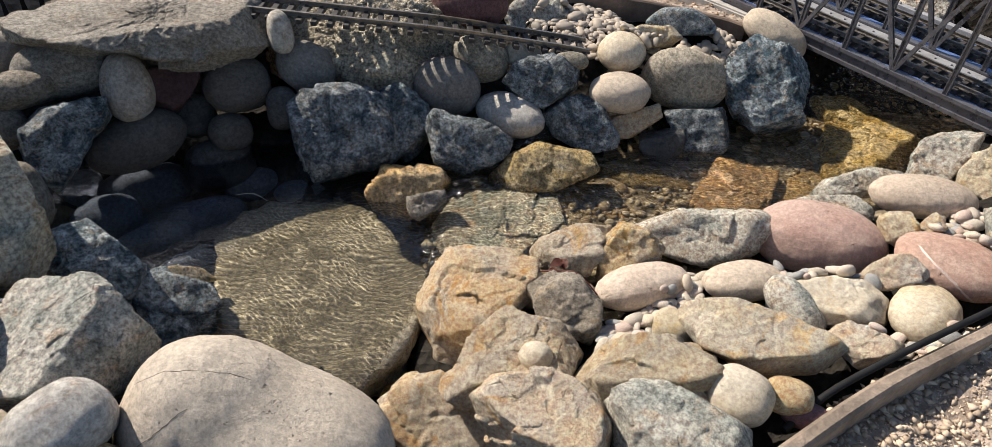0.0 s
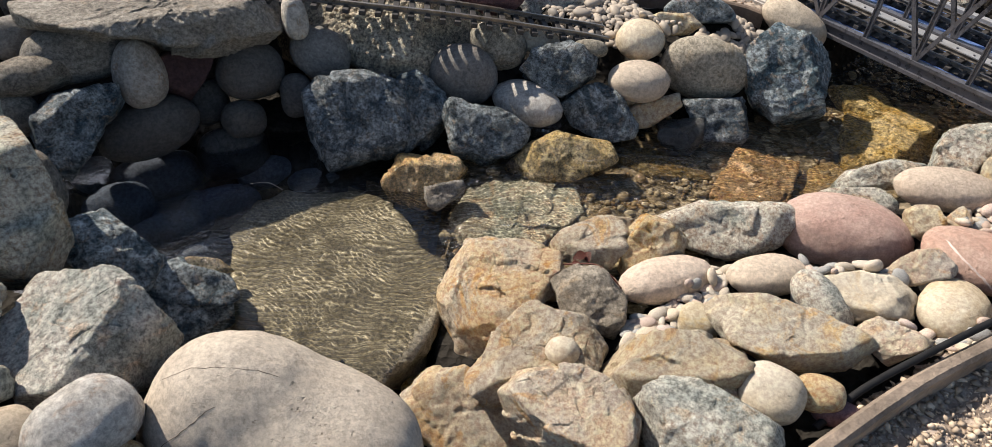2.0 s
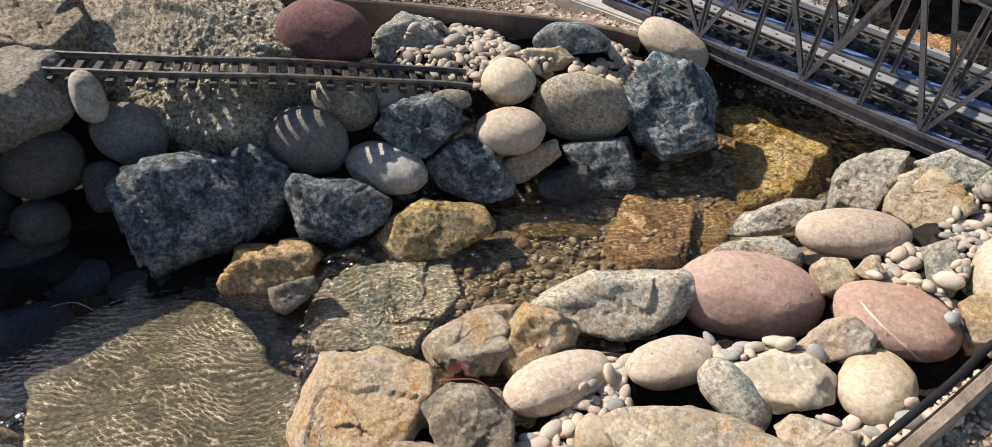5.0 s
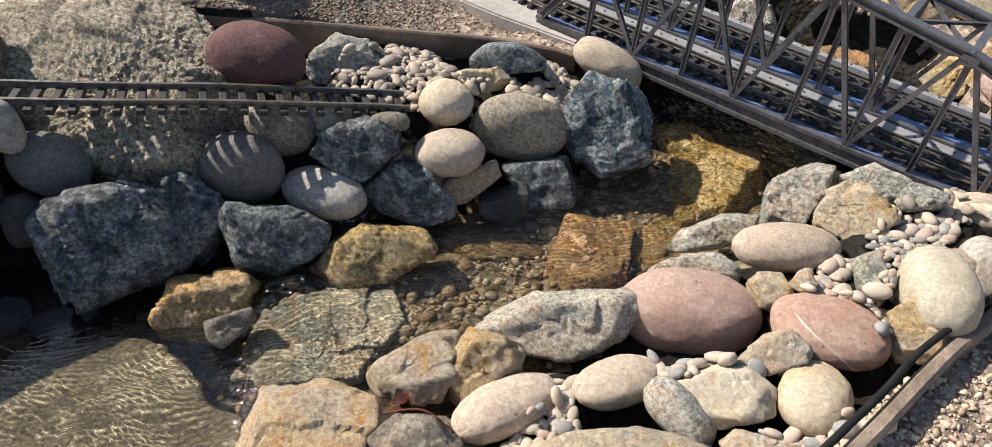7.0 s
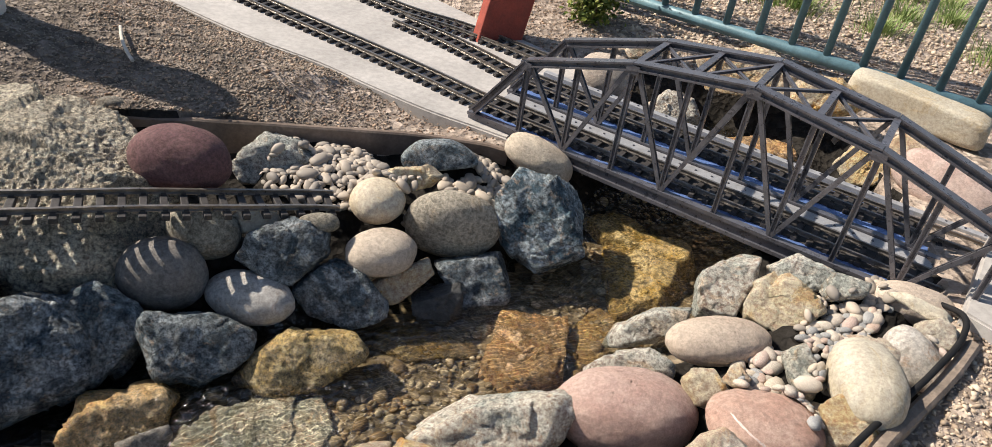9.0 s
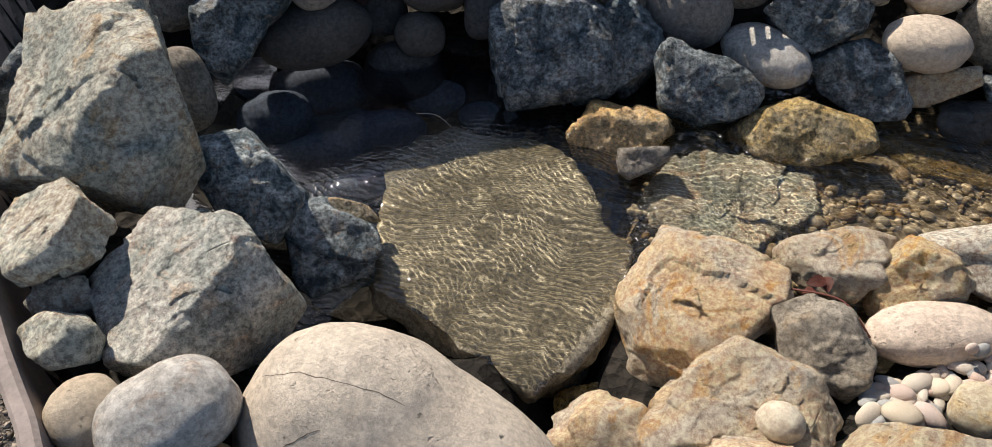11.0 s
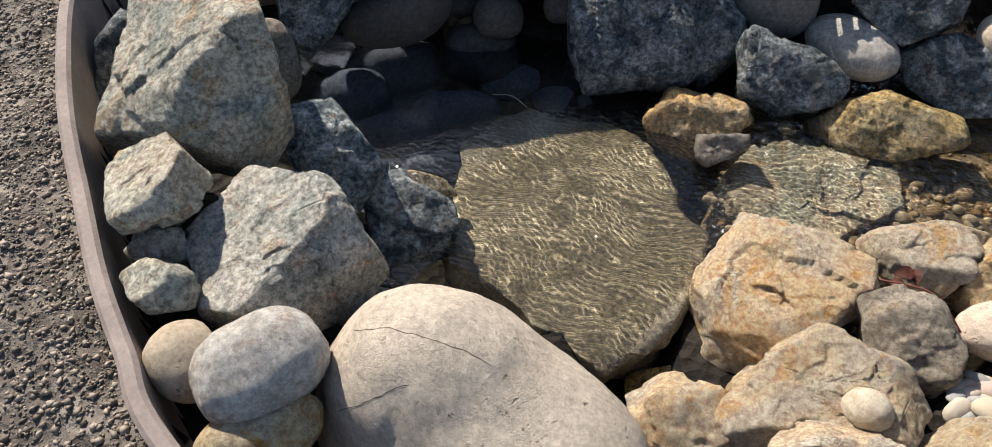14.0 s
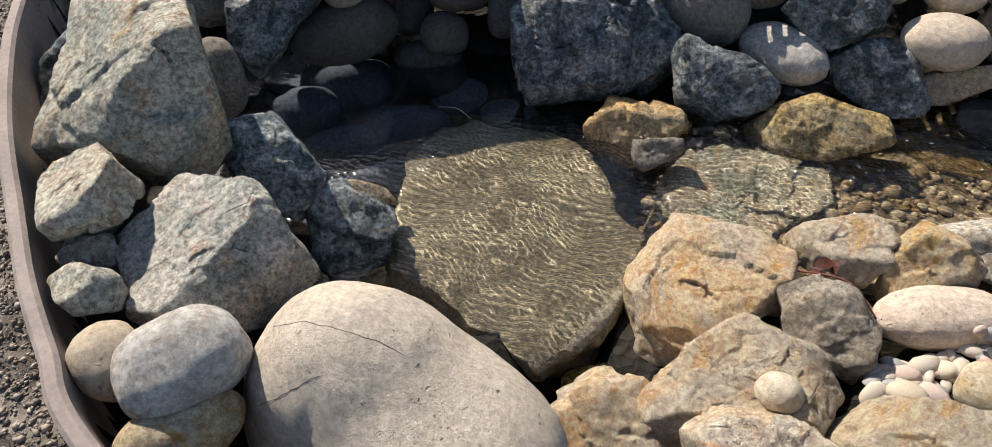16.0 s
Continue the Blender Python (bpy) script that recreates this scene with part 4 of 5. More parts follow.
boulder("stone", "pale green-grey angular stone inside the curved edging band", GREEN, (-0.626, 0.542, 0.203), (55, -42), [(-171, 4.6), (-109, 4.5), (-57, 4.5), (9, 4.5), (18, 4.3), (76, 4.8), (130, 4.3), (161, 4.2)], 4.6, 9, 79, lid=(-0.37, -0.15, 1.8), brow=5.2)
boulder("stone", "pale green-grey angular stone inside the curved edging band", GREEN, (-0.603, 0.502, 0.158), (58, -46), [(-162, 2.5), (-124, 1.7), (-36, 2.8), (-2, 2.6), (63, 1.9), (112, 2.4)], 1.7, 9, 80)
boulder("stone", "pale green-grey angular stone inside the curved edging band", GREEN, (-0.559, 0.457, 0.179), (59, -48), [(-162, 2.4), (-112, 2.4), (-46, 3.4), (7, 2.8), (47, 2.1), (100, 3.1), (174, 2.8)], 2.8, 9, 81, lid=(-0.32, -0.23, 1.8), brow=3.3)
boulder("boulder", "blue-grey speckled angular boulder inside the curved edging band", BLUE, (-0.575, 0.757, 0.067), (39, -43), [(-167, 4.7), (-132, 5.0), (-66, 7.9), (-16, 6.2), (28, 4.4), (89, 6.9), (169, 5.6)], 4.1, 7, 82, tone=1.5)
cobble("cobble", "plain grey rounded cobble inside the curved edging band", GREY, (-0.744, 0.878, 0.078), (42, -36, 0), (4.2, 5.8, 4.0), 83)
boulder("boulder", "grey angular stone half awash beside the flat slab", BLUE, (-0.476, 0.746, -0.012), (32, -50), [(-179, 4.8), (-141, 6.0), (-66, 6.1), (-7, 5.4), (52, 5.7), (85, 6.6), (150, 6.1)], 3.6, 9, 84)
boulder("stone", "blue-grey speckled angular stone inside the curved edging band", BLUE, (-0.876, 0.737, 0.113), (54, -34), [(-58, 4.2), (-37, 2.1), (-12, 3.0), (122, 4.2), (156, 1.8)], 2.9, 9, 85)
boulder("stone", "yellow-brown wet angular stone lying in the shallow stream", YELWET, (-0.087, 0.669, -0.089), (-7, -60), [(-121, 5.5), (-69, 3.7), (0, 5.7), (73, 4.7), (124, 4.1), (171, 5.9)], 3.0, 9, 86)
boulder("stone", "yellow-brown wet angular stone lying in the shallow stream", YELWET, (-0.470, 0.792, 0.022), (31, -47), [(-152, 3.0), (-115, 1.3), (-100, 1.5), (33, 2.5), (68, 1.3), (98, 2.1)], 0.8, 6, 87)
boulder("stone", "tan sandstone angular stone on the sunlit stream bank", TAN, (0.783, 0.791, 0.138), (-56, -40), [(-141, 3.5), (-55, 3.6), (-9, 4.0), (75, 3.2), (152, 4.2)], 2.3, 9, 88)
cobble("cobble", "pale white mottled rounded cobble on the sunlit stream bank", WHITE, (0.948, 0.878, 0.156), (-57, -34, -32), (5.2, 3.5, 3.4), 89)
boulder("stone", "tan sandstone angular stone on the sunlit stream bank", TAN, (1.004, 0.902, 0.178), (-57, -32), [(-121, 2.8), (-66, 2.0), (1, 3.3), (67, 2.4), (138, 2.3)], 1.6, 9, 90)
boulder("stone", "cream and yellow angular stone on the sunlit stream bank", CREAM, (1.003, 0.941, 0.196), (-56, -31), [(-94, 1.0), (-73, 1.6), (7, 4.4), (90, 0.9), (126, 2.7)], 0.9, 9, 91)
boulder("stone", "tan sandstone angular stone on the sunlit stream bank", TAN, (0.904, 0.896, 0.163), (-55, -34), [(-100, 1.3), (-89, 1.3), (11, 3.3), (79, 1.6), (111, 1.6)], 1.1, 9, 92)
boulder("stone", "tan sandstone angular stone on the sunlit stream bank", TAN, (0.627, 0.909, 0.117), (-43, -42), [(-140, 2.8), (-93, 2.6), (-32, 2.6), (55, 2.6), (103, 2.5), (162, 2.9)], 1.9, 9, 93)
boulder("stone", "tan sandstone angular stone on the sunlit stream bank", TAN, (0.680, 0.912, 0.125), (-45, -41), [(-102, 1.5), (-28, 1.4), (60, 1.5), (162, 1.3)], 1.1, 9, 94)
boulder("stone", "pale green-grey angular stone on the sunlit stream bank", GREEN, (0.763, 0.884, 0.151), (-50, -38), [(-143, 2.2), (-119, 2.5), (-8, 2.8), (49, 2.3), (142, 3.5)], 1.8, 9, 95)
cobble("cobble", "smooth beige rounded cobble on the soil behind the bridge", BEIGE, (0.875, 1.905, 0.125), (-26, -21, 0), (7.6, 6.6, 5.7), 96)
boulder("stone", "tan sandstone angular stone on the soil behind the bridge", TAN, (0.993, 1.971, 0.180), (-29, -20), [(-136, 3.7), (-78, 2.2), (0, 4.0), (83, 2.4), (129, 2.8)], 2.0, 9, 97)
boulder("boulder", "pale grey angular boulder behind the bridge", GREEN, (1.005, 1.765, 0.105), (-34, -23), [(-144, 5.6), (-67, 4.0), (30, 5.6), (90, 4.4), (135, 4.9)], 3.2, 9, 98)
boulder("boulder", "tan sandstone angular boulder on the soil behind the bridge", TAN, (1.217, 1.793, 0.195), (-38, -20), [(-150, 12.0), (-81, 5.0), (5, 13.0), (74, 6.0), (117, 6.5)], 4.6, 9, 99)
boulder("boulder", "tan sandstone angular boulder on the soil behind the bridge", TAN, (1.317, 1.643, 0.205), (-43, -20), [(-81, 3.9), (-43, 6.9), (59, 5.4), (102, 4.5), (180, 7.6)], 3.8, 9, 100)
boulder("stone", "tan sandstone angular stone on the soil behind the bridge", TAN, (1.331, 1.458, 0.124), (-48, -24), [(-120, 5.1), (-68, 3.8), (32, 4.8), (111, 4.1), (150, 4.7)], 3.0, 9, 101)
boulder("boulder", "tan sandstone angular boulder on the soil behind the bridge", TAN, (1.412, 1.413, 0.171), (-50, -22), [(-146, 5.5), (-71, 4.6), (14, 5.9), (79, 4.5), (147, 5.9)], 3.4, 9, 102)
cobble("cobble", "dusty pink pitted rounded cobble on the soil behind the bridge", PINK, (1.402, 1.299, 0.162), (-53, -23, -8), (11.5, 5.8, 5.7), 103, tone=1.1)
boulder("boulder", "long smooth cream stone lying behind the bridge", CREAM, (1.605, 1.645, 0.175), (-62, -90), [(0, 18.0), (180, 18.0), (90, 4.0), (-90, 4.2), (40, 15.5), (-140, 15.5)], 4.0, 5, 104)
boulder("boulder", "rusty orange wet stone in the dark hollow behind the bridge", ORANGE, (1.180, 1.640, 0.045), (-30, -90), [(-150, 8.0), (-70, 5.0), (10, 9.0), (80, 5.0), (130, 6.0)], 4.0, 9, 130, facets=5)
cobble("cobble", "rosy beige flat cobble under the end of the bridge", BEIGE, (1.050, 0.995, 0.150), (-28, -90, 0), (6.8, 4.0, 3.0), 131)
cobble("small_cobble", "plain grey rounded stone on the soil behind the board", GREY, (-0.215, 1.640, 0.198), (0, -90, 0), (2.5, 1.7, 1.6), 132)
cobble("cobble", "dim blue-grey rounded cobble sunk in the dark pool", POOLSTONE, (-0.688, 1.118, -0.090), (32, -36, 0), (8.2, 4.6, 4.3), 105, tone=0.9)
cobble("cobble", "dim blue-grey rounded cobble sunk in the dark pool", POOLSTONE, (-0.540, 1.047, -0.089), (27, -39, 0), (7.0, 4.1, 3.7), 106, tone=0.9)
cobble("cobble", "dim blue-grey rounded cobble sunk in the dark pool", POOLSTONE, (-0.722, 1.027, -0.088), (35, -37, 0), (6.0, 4.5, 3.6), 107, tone=0.9)
cobble("cobble", "dim blue-grey rounded cobble sunk in the dark pool", POOLSTONE, (-0.464, 1.162, -0.088), (22, -37, 0), (7.9, 3.4, 3.7), 108, tone=0.9)
cobble("cobble", "dim blue-grey rounded cobble sunk in the dark pool", POOLSTONE, (-0.606, 0.971, -0.089), (32, -40, 0), (7.5, 4.0, 3.8), 109, tone=0.9)
cobble("cobble", "dim blue-grey rounded cobble sunk in the dark pool", POOLSTONE, (-0.801, 1.099, -0.084), (36, -35, 0), (4.2, 3.6, 2.7), 110, tone=0.9)
cobble("cobble", "dim blue-grey rounded cobble sunk in the dark pool", POOLSTONE, (-0.361, 1.152, -0.088), (17, -38, 0), (7.8, 3.1, 3.4), 111, tone=0.9)
cobble("cobble", "dim blue-grey rounded cobble sunk in the dark pool", POOLSTONE, (-0.528, 0.916, -0.085), (30, -42, 0), (4.8, 2.6, 2.5), 112, tone=0.9)
boulder("slab_rock", "broad flat olive-brown slab under a thin film of water", SLAB, (-0.287, 0.866, -0.0597), (0, -90), [(-166, 16.1), (-162, 15.9), (-113, 16.6), (-111, 16.9), (-30, 21.2), (-9, 18.4), (29, 15.0), (34, 14.8), (67, 16.6), (90, 16.7), (126, 19.9), (169, 18.4)], 4.0, 13, 7, facets=0, top=0, rough=0.1, ragged=0.13)
boulder("boulder", "rough brown gravelly boulder carrying the model track", CONG, (-0.295, 1.409, 0.112), (0, -90), [(-173, 19.9), (-138, 14.0), (-121, 13.8), (-102, 14.6), (-87, 15.4), (-15, 19.0), (23, 17.0), (81, 18.3), (108, 19.0)], 14.0, 9, 77, facets=3, rough=1.0, grit=3.0, lid=(-0.20, -0.70, 9.8), tone=1.12)
boulder("boulder", "green-grey stone awash under the quick stream", GREEN, (0.007, 1.008, -0.042), (0, -90), [(-135, 10.8), (-89, 7.7), (-40, 8.4), (13, 12.0), (89, 8.3), (149, 9.9)], 3.0, 9, 101, facets=3, tone=1.1, grit=2.5)
boulder("boulder", "rusty brown bed stone awash in the stream", ORANGE, (0.231, 1.083, -0.052), (0, -90), [(-164, 12.5), (-91, 5.9), (-64, 6.4), (51, 9.9), (89, 5.1), (109, 5.7)], 3.0, 9, 102, facets=3, tone=0.7)
boulder("boulder", "rusty orange wet stone breaking the stream surface", ORANGE, (0.445, 1.113, -0.013), (0, -90), [(-177, 8.7), (-85, 7.0), (-22, 6.2), (79, 9.0), (150, 6.3)], 3.5, 9, 103, facets=4, tone=1.2)
boulder("boulder", "yellow-brown wet boulder breaking the stream surface", YELWET, (0.729, 1.292, -0.011), (0, -90), [(-88, 11.7), (-46, 8.8), (13, 12.3), (64, 12.7), (129, 8.9), (160, 7.5), (176, 9.5)], 4.5, 9, 104, facets=5)
boulder("boulder", "yellow-brown wet stone under the bridge shade", YELWET, (0.730, 1.403, 0.002), (0, -90), [(-174, 5.3), (-152, 4.8), (-74, 7.6), (4, 5.9), (32, 4.5), (103, 8.3)], 3.0, 9, 105, facets=3)
boulder("boulder", "brown bed stone awash in the stream", ORANGE, (0.565, 1.135, -0.026), (0, -90), [(-78, 5.2), (-30, 4.3), (38, 7.6), (133, 3.8), (172, 5.6)], 3.0, 9, 106, facets=3, tone=0.9)
boulder("boulder", "brown bed stone sunk in the stream", YELWET, (0.291, 1.174, -0.033), (0, -90), [(-132, 5.0), (-94, 3.6), (-28, 8.3), (60, 3.7), (103, 5.5)], 2.5, 9, 107, facets=3, tone=0.5)
cobble("boulder", "large smooth beige boulder, pitted and cracked, inside the edging band", BEIGE, (-0.305, 0.498, -0.002), (7, -90, 0), (13.5, 11.2, 21.5), 301, wild=0.3, lobe=(10.2, -5.5, 8.7, 11.0, 10.5, 8.0))
cobble("cobble", "dusty pink pitted rounded cobble on the sunlit stream bank", PINK, (0.524, 0.921, 0.068), (-14, -90, 0), (10.4, 6.5, 6.1), 302, wild=0.4)
cobble("cobble", "dusty pink cobble with a pale quartz vein on the sunlit bank", PINK, (0.676, 0.826, 0.120), (-21, -90, 0), (8.0, 6.0, 3.3), 303, wild=0.4)
cobble("cobble", "smooth rosy beige rounded cobble on the sunlit stream bank", BEIGE, (0.696, 0.989, 0.120), (-6, -90, 0), (8.6, 4.3, 3.3), 304, wild=0.4)
cobble("cobble", "smooth grey-beige rounded cobble in the shaded stream wall", GREY, (0.360, 1.350, 0.103), (-16, -90, 0), (8.6, 4.0, 6.8), 305, wild=0.4, tone=1.35)
cobble("cobble", "smooth rosy rounded cobble in the shaded stream wall", BEIGE, (0.223, 1.282, 0.104), (1, -90, 0), (5.9, 4.5, 3.7), 306, wild=0.4)
cobble("cobble", "dull purple rounded cobble at the top of the stream wall", PURPLE, (-0.086, 1.422, 0.212), (-22, -90, 0), (8.3, 5.1, 5.6), 307, wild=0.4, tone=0.8)
cobble("cobble", "smooth pale beige oblong cobble on the sunlit stream bank", BEIGE, (0.227, 0.803, 0.056), (20, -90, 0), (7.6, 3.7, 3.0), 308, wild=0.4, tone=1.2)
cobble("cobble", "smooth pale beige rounded cobble on the sunlit stream bank", BEIGE, (0.376, 0.812, 0.073), (13, -90, 0), (6.2, 3.6, 2.6), 309, wild=0.4, tone=1.25)
cobble("cobble", "cream and yellow rounded cobble beside the timber edging", CREAM, (0.599, 0.728, 0.117), (-42, -90, 0), (4.4, 5.6, 3.0), 310, wild=0.4)
cobble("cobble", "large cream rounded cobble with orange stains near the bridge", CREAM, (0.829, 0.838, 0.168), (-23, -90, 0), (5.1, 7.6, 4.6), 311, wild=0.4)
cobble("cobble", "cream and yellow rounded cobble at the top of the stream wall", CREAM, (0.231, 1.394, 0.132), (11, -90, 0), (4.8, 4.6, 3.8), 312, wild=0.4)
cobble("cobble", "smooth grey cobble under the track in the stream wall", GREY, (-0.054, 1.334, 0.127), (-13, -90, 0), (5.9, 3.3, 4.9), 313, wild=0.4, tone=1.35)
cobble("cobble", "pale white mottled rounded cobble in the shaded stream wall", WHITE, (0.012, 1.246, 0.059), (-29, -90, 0), (7.4, 4.4, 3.7), 314, wild=0.4)
cobble("cobble", "dark grey rounded cobble in the shaded stream wall", DARK, (-0.115, 1.281, 0.090), (-9, -90, 0), (6.7, 5.0, 5.9), 315, wild=0.4)


def seam(name, eye, ways, half, mat, label):
    """A thin crack or vein that runs over a stone: a narrow ribbon laid on its surface, a part of that stone."""
    bpy.context.view_layer.update()
    dg = bpy.context.evaluated_depsgraph_get()
    pts, ob = [], None
    for a, b in zip(ways, ways[1:]):
        for k in range(8):
            way = Vector(a).lerp(Vector(b), k / 8).normalized()
            hit, place, normal, _, thing, _ = scene.ray_cast(dg, Vector(eye), way)
            if hit and (ob is None or thing.name == ob.name):
                ob = scene.objects[thing.name]
                wob = 0.0012 * noise.noise(place * 160)
                pts.append((place + normal * 0.0002, normal, wob))
    if len(pts) < 6:
        return
    bm, rows = bmesh.new(), []
    for i, (p, nrm, wob) in enumerate(pts):
        d = pts[min(i + 1, len(pts) - 1)][0] - pts[max(i - 1, 0)][0]
        side = nrm.cross(d).normalized()
        w = half * (0.5 + 0.8 * abs(noise.noise(p * 90))) * (0.3 if i in (0, len(pts) - 1) else 1)
        rows.append([bm.verts.new(p + side * (wob + k * w) + nrm * (0.0001 if k == 0 else 0)) for k in (-1, 0, 1)])
    for a, b in zip(rows, rows[1:]):
        for k in (0, 1):
            bm.faces.new((a[k], a[k + 1], b[k + 1], b[k]))
    bm.transform(ob.matrix_world.inverted())
    part(name, bm, mat, ob, label)


seam("crack", (-0.140, 0.209, 0.728), [(-0.360, 0.411, -0.837), (-0.318, 0.436, -0.842), (-0.261, 0.447, -0.855), (-0.214, 0.453, -0.865), (-0.173, 0.451, -0.876)], 0.0004, CRACK, "fine dark crack")
seam("crack", (-0.140, 0.209, 0.728), [(-0.339, 0.323, -0.884), (-0.316, 0.342, -0.885), (-0.298, 0.361, -0.884), (-0.284, 0.378, -0.881), (-0.267, 0.389, -0.882)], 0.0005, CRACK, "fine dark crack")
seam("vein", (0.000, 0.000, 0.859), [(0.491, 0.663, -0.565), (0.505, 0.645, -0.574), (0.519, 0.627, -0.580), (0.532, 0.610, -0.587), (0.542, 0.598, -0.591)], 0.0019, VEIN, "thin pale quartz vein")



def drop_pebbles():
    rng = random.Random(5)
    bpy.context.view_layer.update()
    dg = bpy.context.evaluated_depsgraph_get()
    shapes = []
    for k in range(12):
        dirs, faces = ball(2)
        a = np.array((1.15, rng.uniform(0.58, 0.85), rng.uniform(0.36, 0.58)))
        off = Vector((k * 3.1, k, 2.0))
        pts = dirs * a * np.array([1 + 0.16 * noise.noise(Vector(d) * 1.2 + off) for d in dirs])[:, None]
        shapes.append([mesh_of("pebble", pts, faces, mat, True) for mat in (PEB_A, PEB_B, PEB_C)])
    found, cells = [], {}
    for (x, y), u, v, count, usual in PEBBLES:
        for _ in range(count * 5):
            r, a = math.sqrt(rng.random()), rng.uniform(0, math.tau)
            p, q = r * math.cos(a) * 1.15, r * math.sin(a) * 1.15
            px, py = x + p * u[0] + q * v[0], y + p * u[1] + q * v[1]
            s = min(0.019, max(0.0045, usual * rng.lognormvariate(0, 0.34)))
            hit, place, normal, _, ob, _ = scene.ray_cast(dg, Vector((px, py, 0.6)), Vector((0, 0, -1)))
            if not hit or normal.z < 0.55 or not ob.name.startswith(("boulder", "cobble", "stone", "small_cobble", "ground")):
                continue
            if not ob.name.startswith("ground"):
                # on a stone only where a neighbour holds it
                high = 0
                for k in range(6):
                    a = k * math.tau / 6
                    _, p2, _, _, _, _ = scene.ray_cast(dg, Vector((px + 0.03 * math.cos(a), py + 0.03 * math.sin(a), 0.6)), Vector((0, 0, -1)))
                    high += p2.z > place.z + 0.005
                if high < 3:
                    continue
            key = (int(px * 40), int(py * 40))
            near = [q for i in (-1, 0, 1) for j in (-1, 0, 1) for q in cells.get((key[0] + i, key[1] + j), ())]
            lift = 0.0
            close = [q for q in near if (q[0].x - px) ** 2 + (q[0].y - py) ** 2 < (0.72 * (q[2] + s)) ** 2]
            if len(close) > 3 or any((q[0].x - px) ** 2 + (q[0].y - py) ** 2 < (0.40 * (q[2] + s)) ** 2 for q in close):
                continue
            if close:
                lift = 0.35 * min(q[2] for q in close)
            item = (place + Vector((0, 0, lift)), normal, s)
            cells.setdefault(key, []).append(item)
            found.append(item)
    found.sort(key=lambda q: q[0].y)
    V, Fc = [], []
    for k, (place, normal, s) in enumerate(found):
        me = rng.choice(shapes)[rng.choices((0, 1, 2), (5, 3, 2))[0]]
        tilt = normal.to_track_quat("Z", "Y").to_matrix().to_4x4()
        m = Matrix.Translation(place + normal * s * 0.34) @ tilt @ pose(0, 0, 0, rng.uniform(-15, 15), rng.uniform(-15, 15), rng.uniform(0, 360)) @ Matrix.Diagonal((s, s, s, 1))
        if k >= 300:
            n0 = len(V)
            V += [m @ v.co for v in me.vertices]
            Fc += [tuple(n0 + q for q in f.vertices) for f in me.polygons]
            continue
        ob = new("pebble", me)
        ob.matrix_world = m
        ob["tone"] = (1.0, 1.0, 1.0)
        tagged(ob, "small smooth rounded pebble lodged between larger stones", "pebble", "pebbles between the stones")
    rest = tagged(new("loose_pebbles", mesh_of("loose_pebbles", V, Fc, PEB_REST, True)), "pale and grey pebbles heaped between the wall stones", "pebbles", kind="stuff")
    rest["tone"] = (1.0, 1.0, 1.0)


drop_pebbles()

# ---- model railway ----
SLEEPER_BM = bmesh.new()
add_box(SLEEPER_BM, Matrix(), 0.0115, 0.078, 0.009, 0.0012)
for sy in (-1, 1):
    for k in (-1, 1):
        add_box(SLEEPER_BM, pose(0, sy * 0.0235 + k * 0.0045, 0.0055), 0.007, 0.003, 0.004)
SLEEPER_ME = bpy.data.meshes.new("sleeper")
SLEEPER_BM.to_mesh(SLEEPER_ME), SLEEPER_BM.free()
SLEEPER_ME.materials.append(SLEEPER)


def track(label, pts, top=None, pitch=0.0285):
    """A length of narrow track: two rails with head and foot, and a sleeper every pitch. top: the height of the railheads, unless each point has its own."""
    pts = [(*p, top)[:3] for p in pts]
    road = tagged(new("model_railway_track"), label, "model track", "model railway tracks")
    o = Vector(pts[0])
    road.location = o - Vector((0, 0, 0.012))
    line = [Vector(p) - o for p in pts]
    prof = [(-0.0045, -0.0085), (0.0045, -0.0085), (0.0045, -0.0072), (0.0012, -0.006), (0.0012, -0.0015), (0.0024, -0.0008), (0.0024, 0.0), (-0.0024, 0.0), (-0.0024, -0.0008), (-0.0012, -0.0015), (-0.0012, -0.006), (-0.0045, -0.0072)]
    tang = [((line[min(i + 1, len(line) - 1)]) - line[max(i - 1, 0)]).normalized() for i in range(len(line))]
    for side in (-1, 1):
        bm = bmesh.new()
        rings = []
        for p, d in zip(line, tang):
            nrm = Vector((-d.y, d.x, 0)).normalized()
            rings.append([bm.verts.new(p + nrm * (side * 0.0235 + a) + Vector((0, 0, 0.012 + b))) for a, b in prof])
        n = len(prof)
        for r0, r1 in zip(rings, rings[1:]):
            for i in range(n):
                bm.faces.new((r0[i], r0[(i + 1) % n], r1[(i + 1) % n], r1[i]))
        bm.faces.new(rings[0][::-1]), bm.faces.new(rings[-1])
        bmesh.ops.recalc_face_normals(bm, faces=bm.faces)
        part("rail", bm, RAIL, road)
    left = pitch * 0.5
    for a, b in zip(line, line[1:]):
        d = b - a
        L = d.length
        while left < L:
            p = a + d * (left / L)
            shared("sleeper", SLEEPER_ME, Matrix.Translation((p.x, p.y, p.z - 0.0015)) @ Matrix.Rotation(math.atan2(d.y, d.x) + 0.02 * math.sin(p.x * 90), 4, "Z") @ Matrix.Rotation(-math.atan2(d.z, math.hypot(d.x, d.y)), 4, "Y"), road)
            left += pitch
        left -= L
    return road


track("short weathered model railway track laid loosely across the stones", bent([(0.158, 1.369, 0.158), (0.108, 1.361, 0.168), (0.024, 1.34, 0.186), (-0.067, 1.322, 0.203), (-0.152, 1.312, 0.214), (-0.31, 1.3, 0.226), (-0.56, 1.315, 0.229), (-0.9, 1.33, 0.232)], 8))

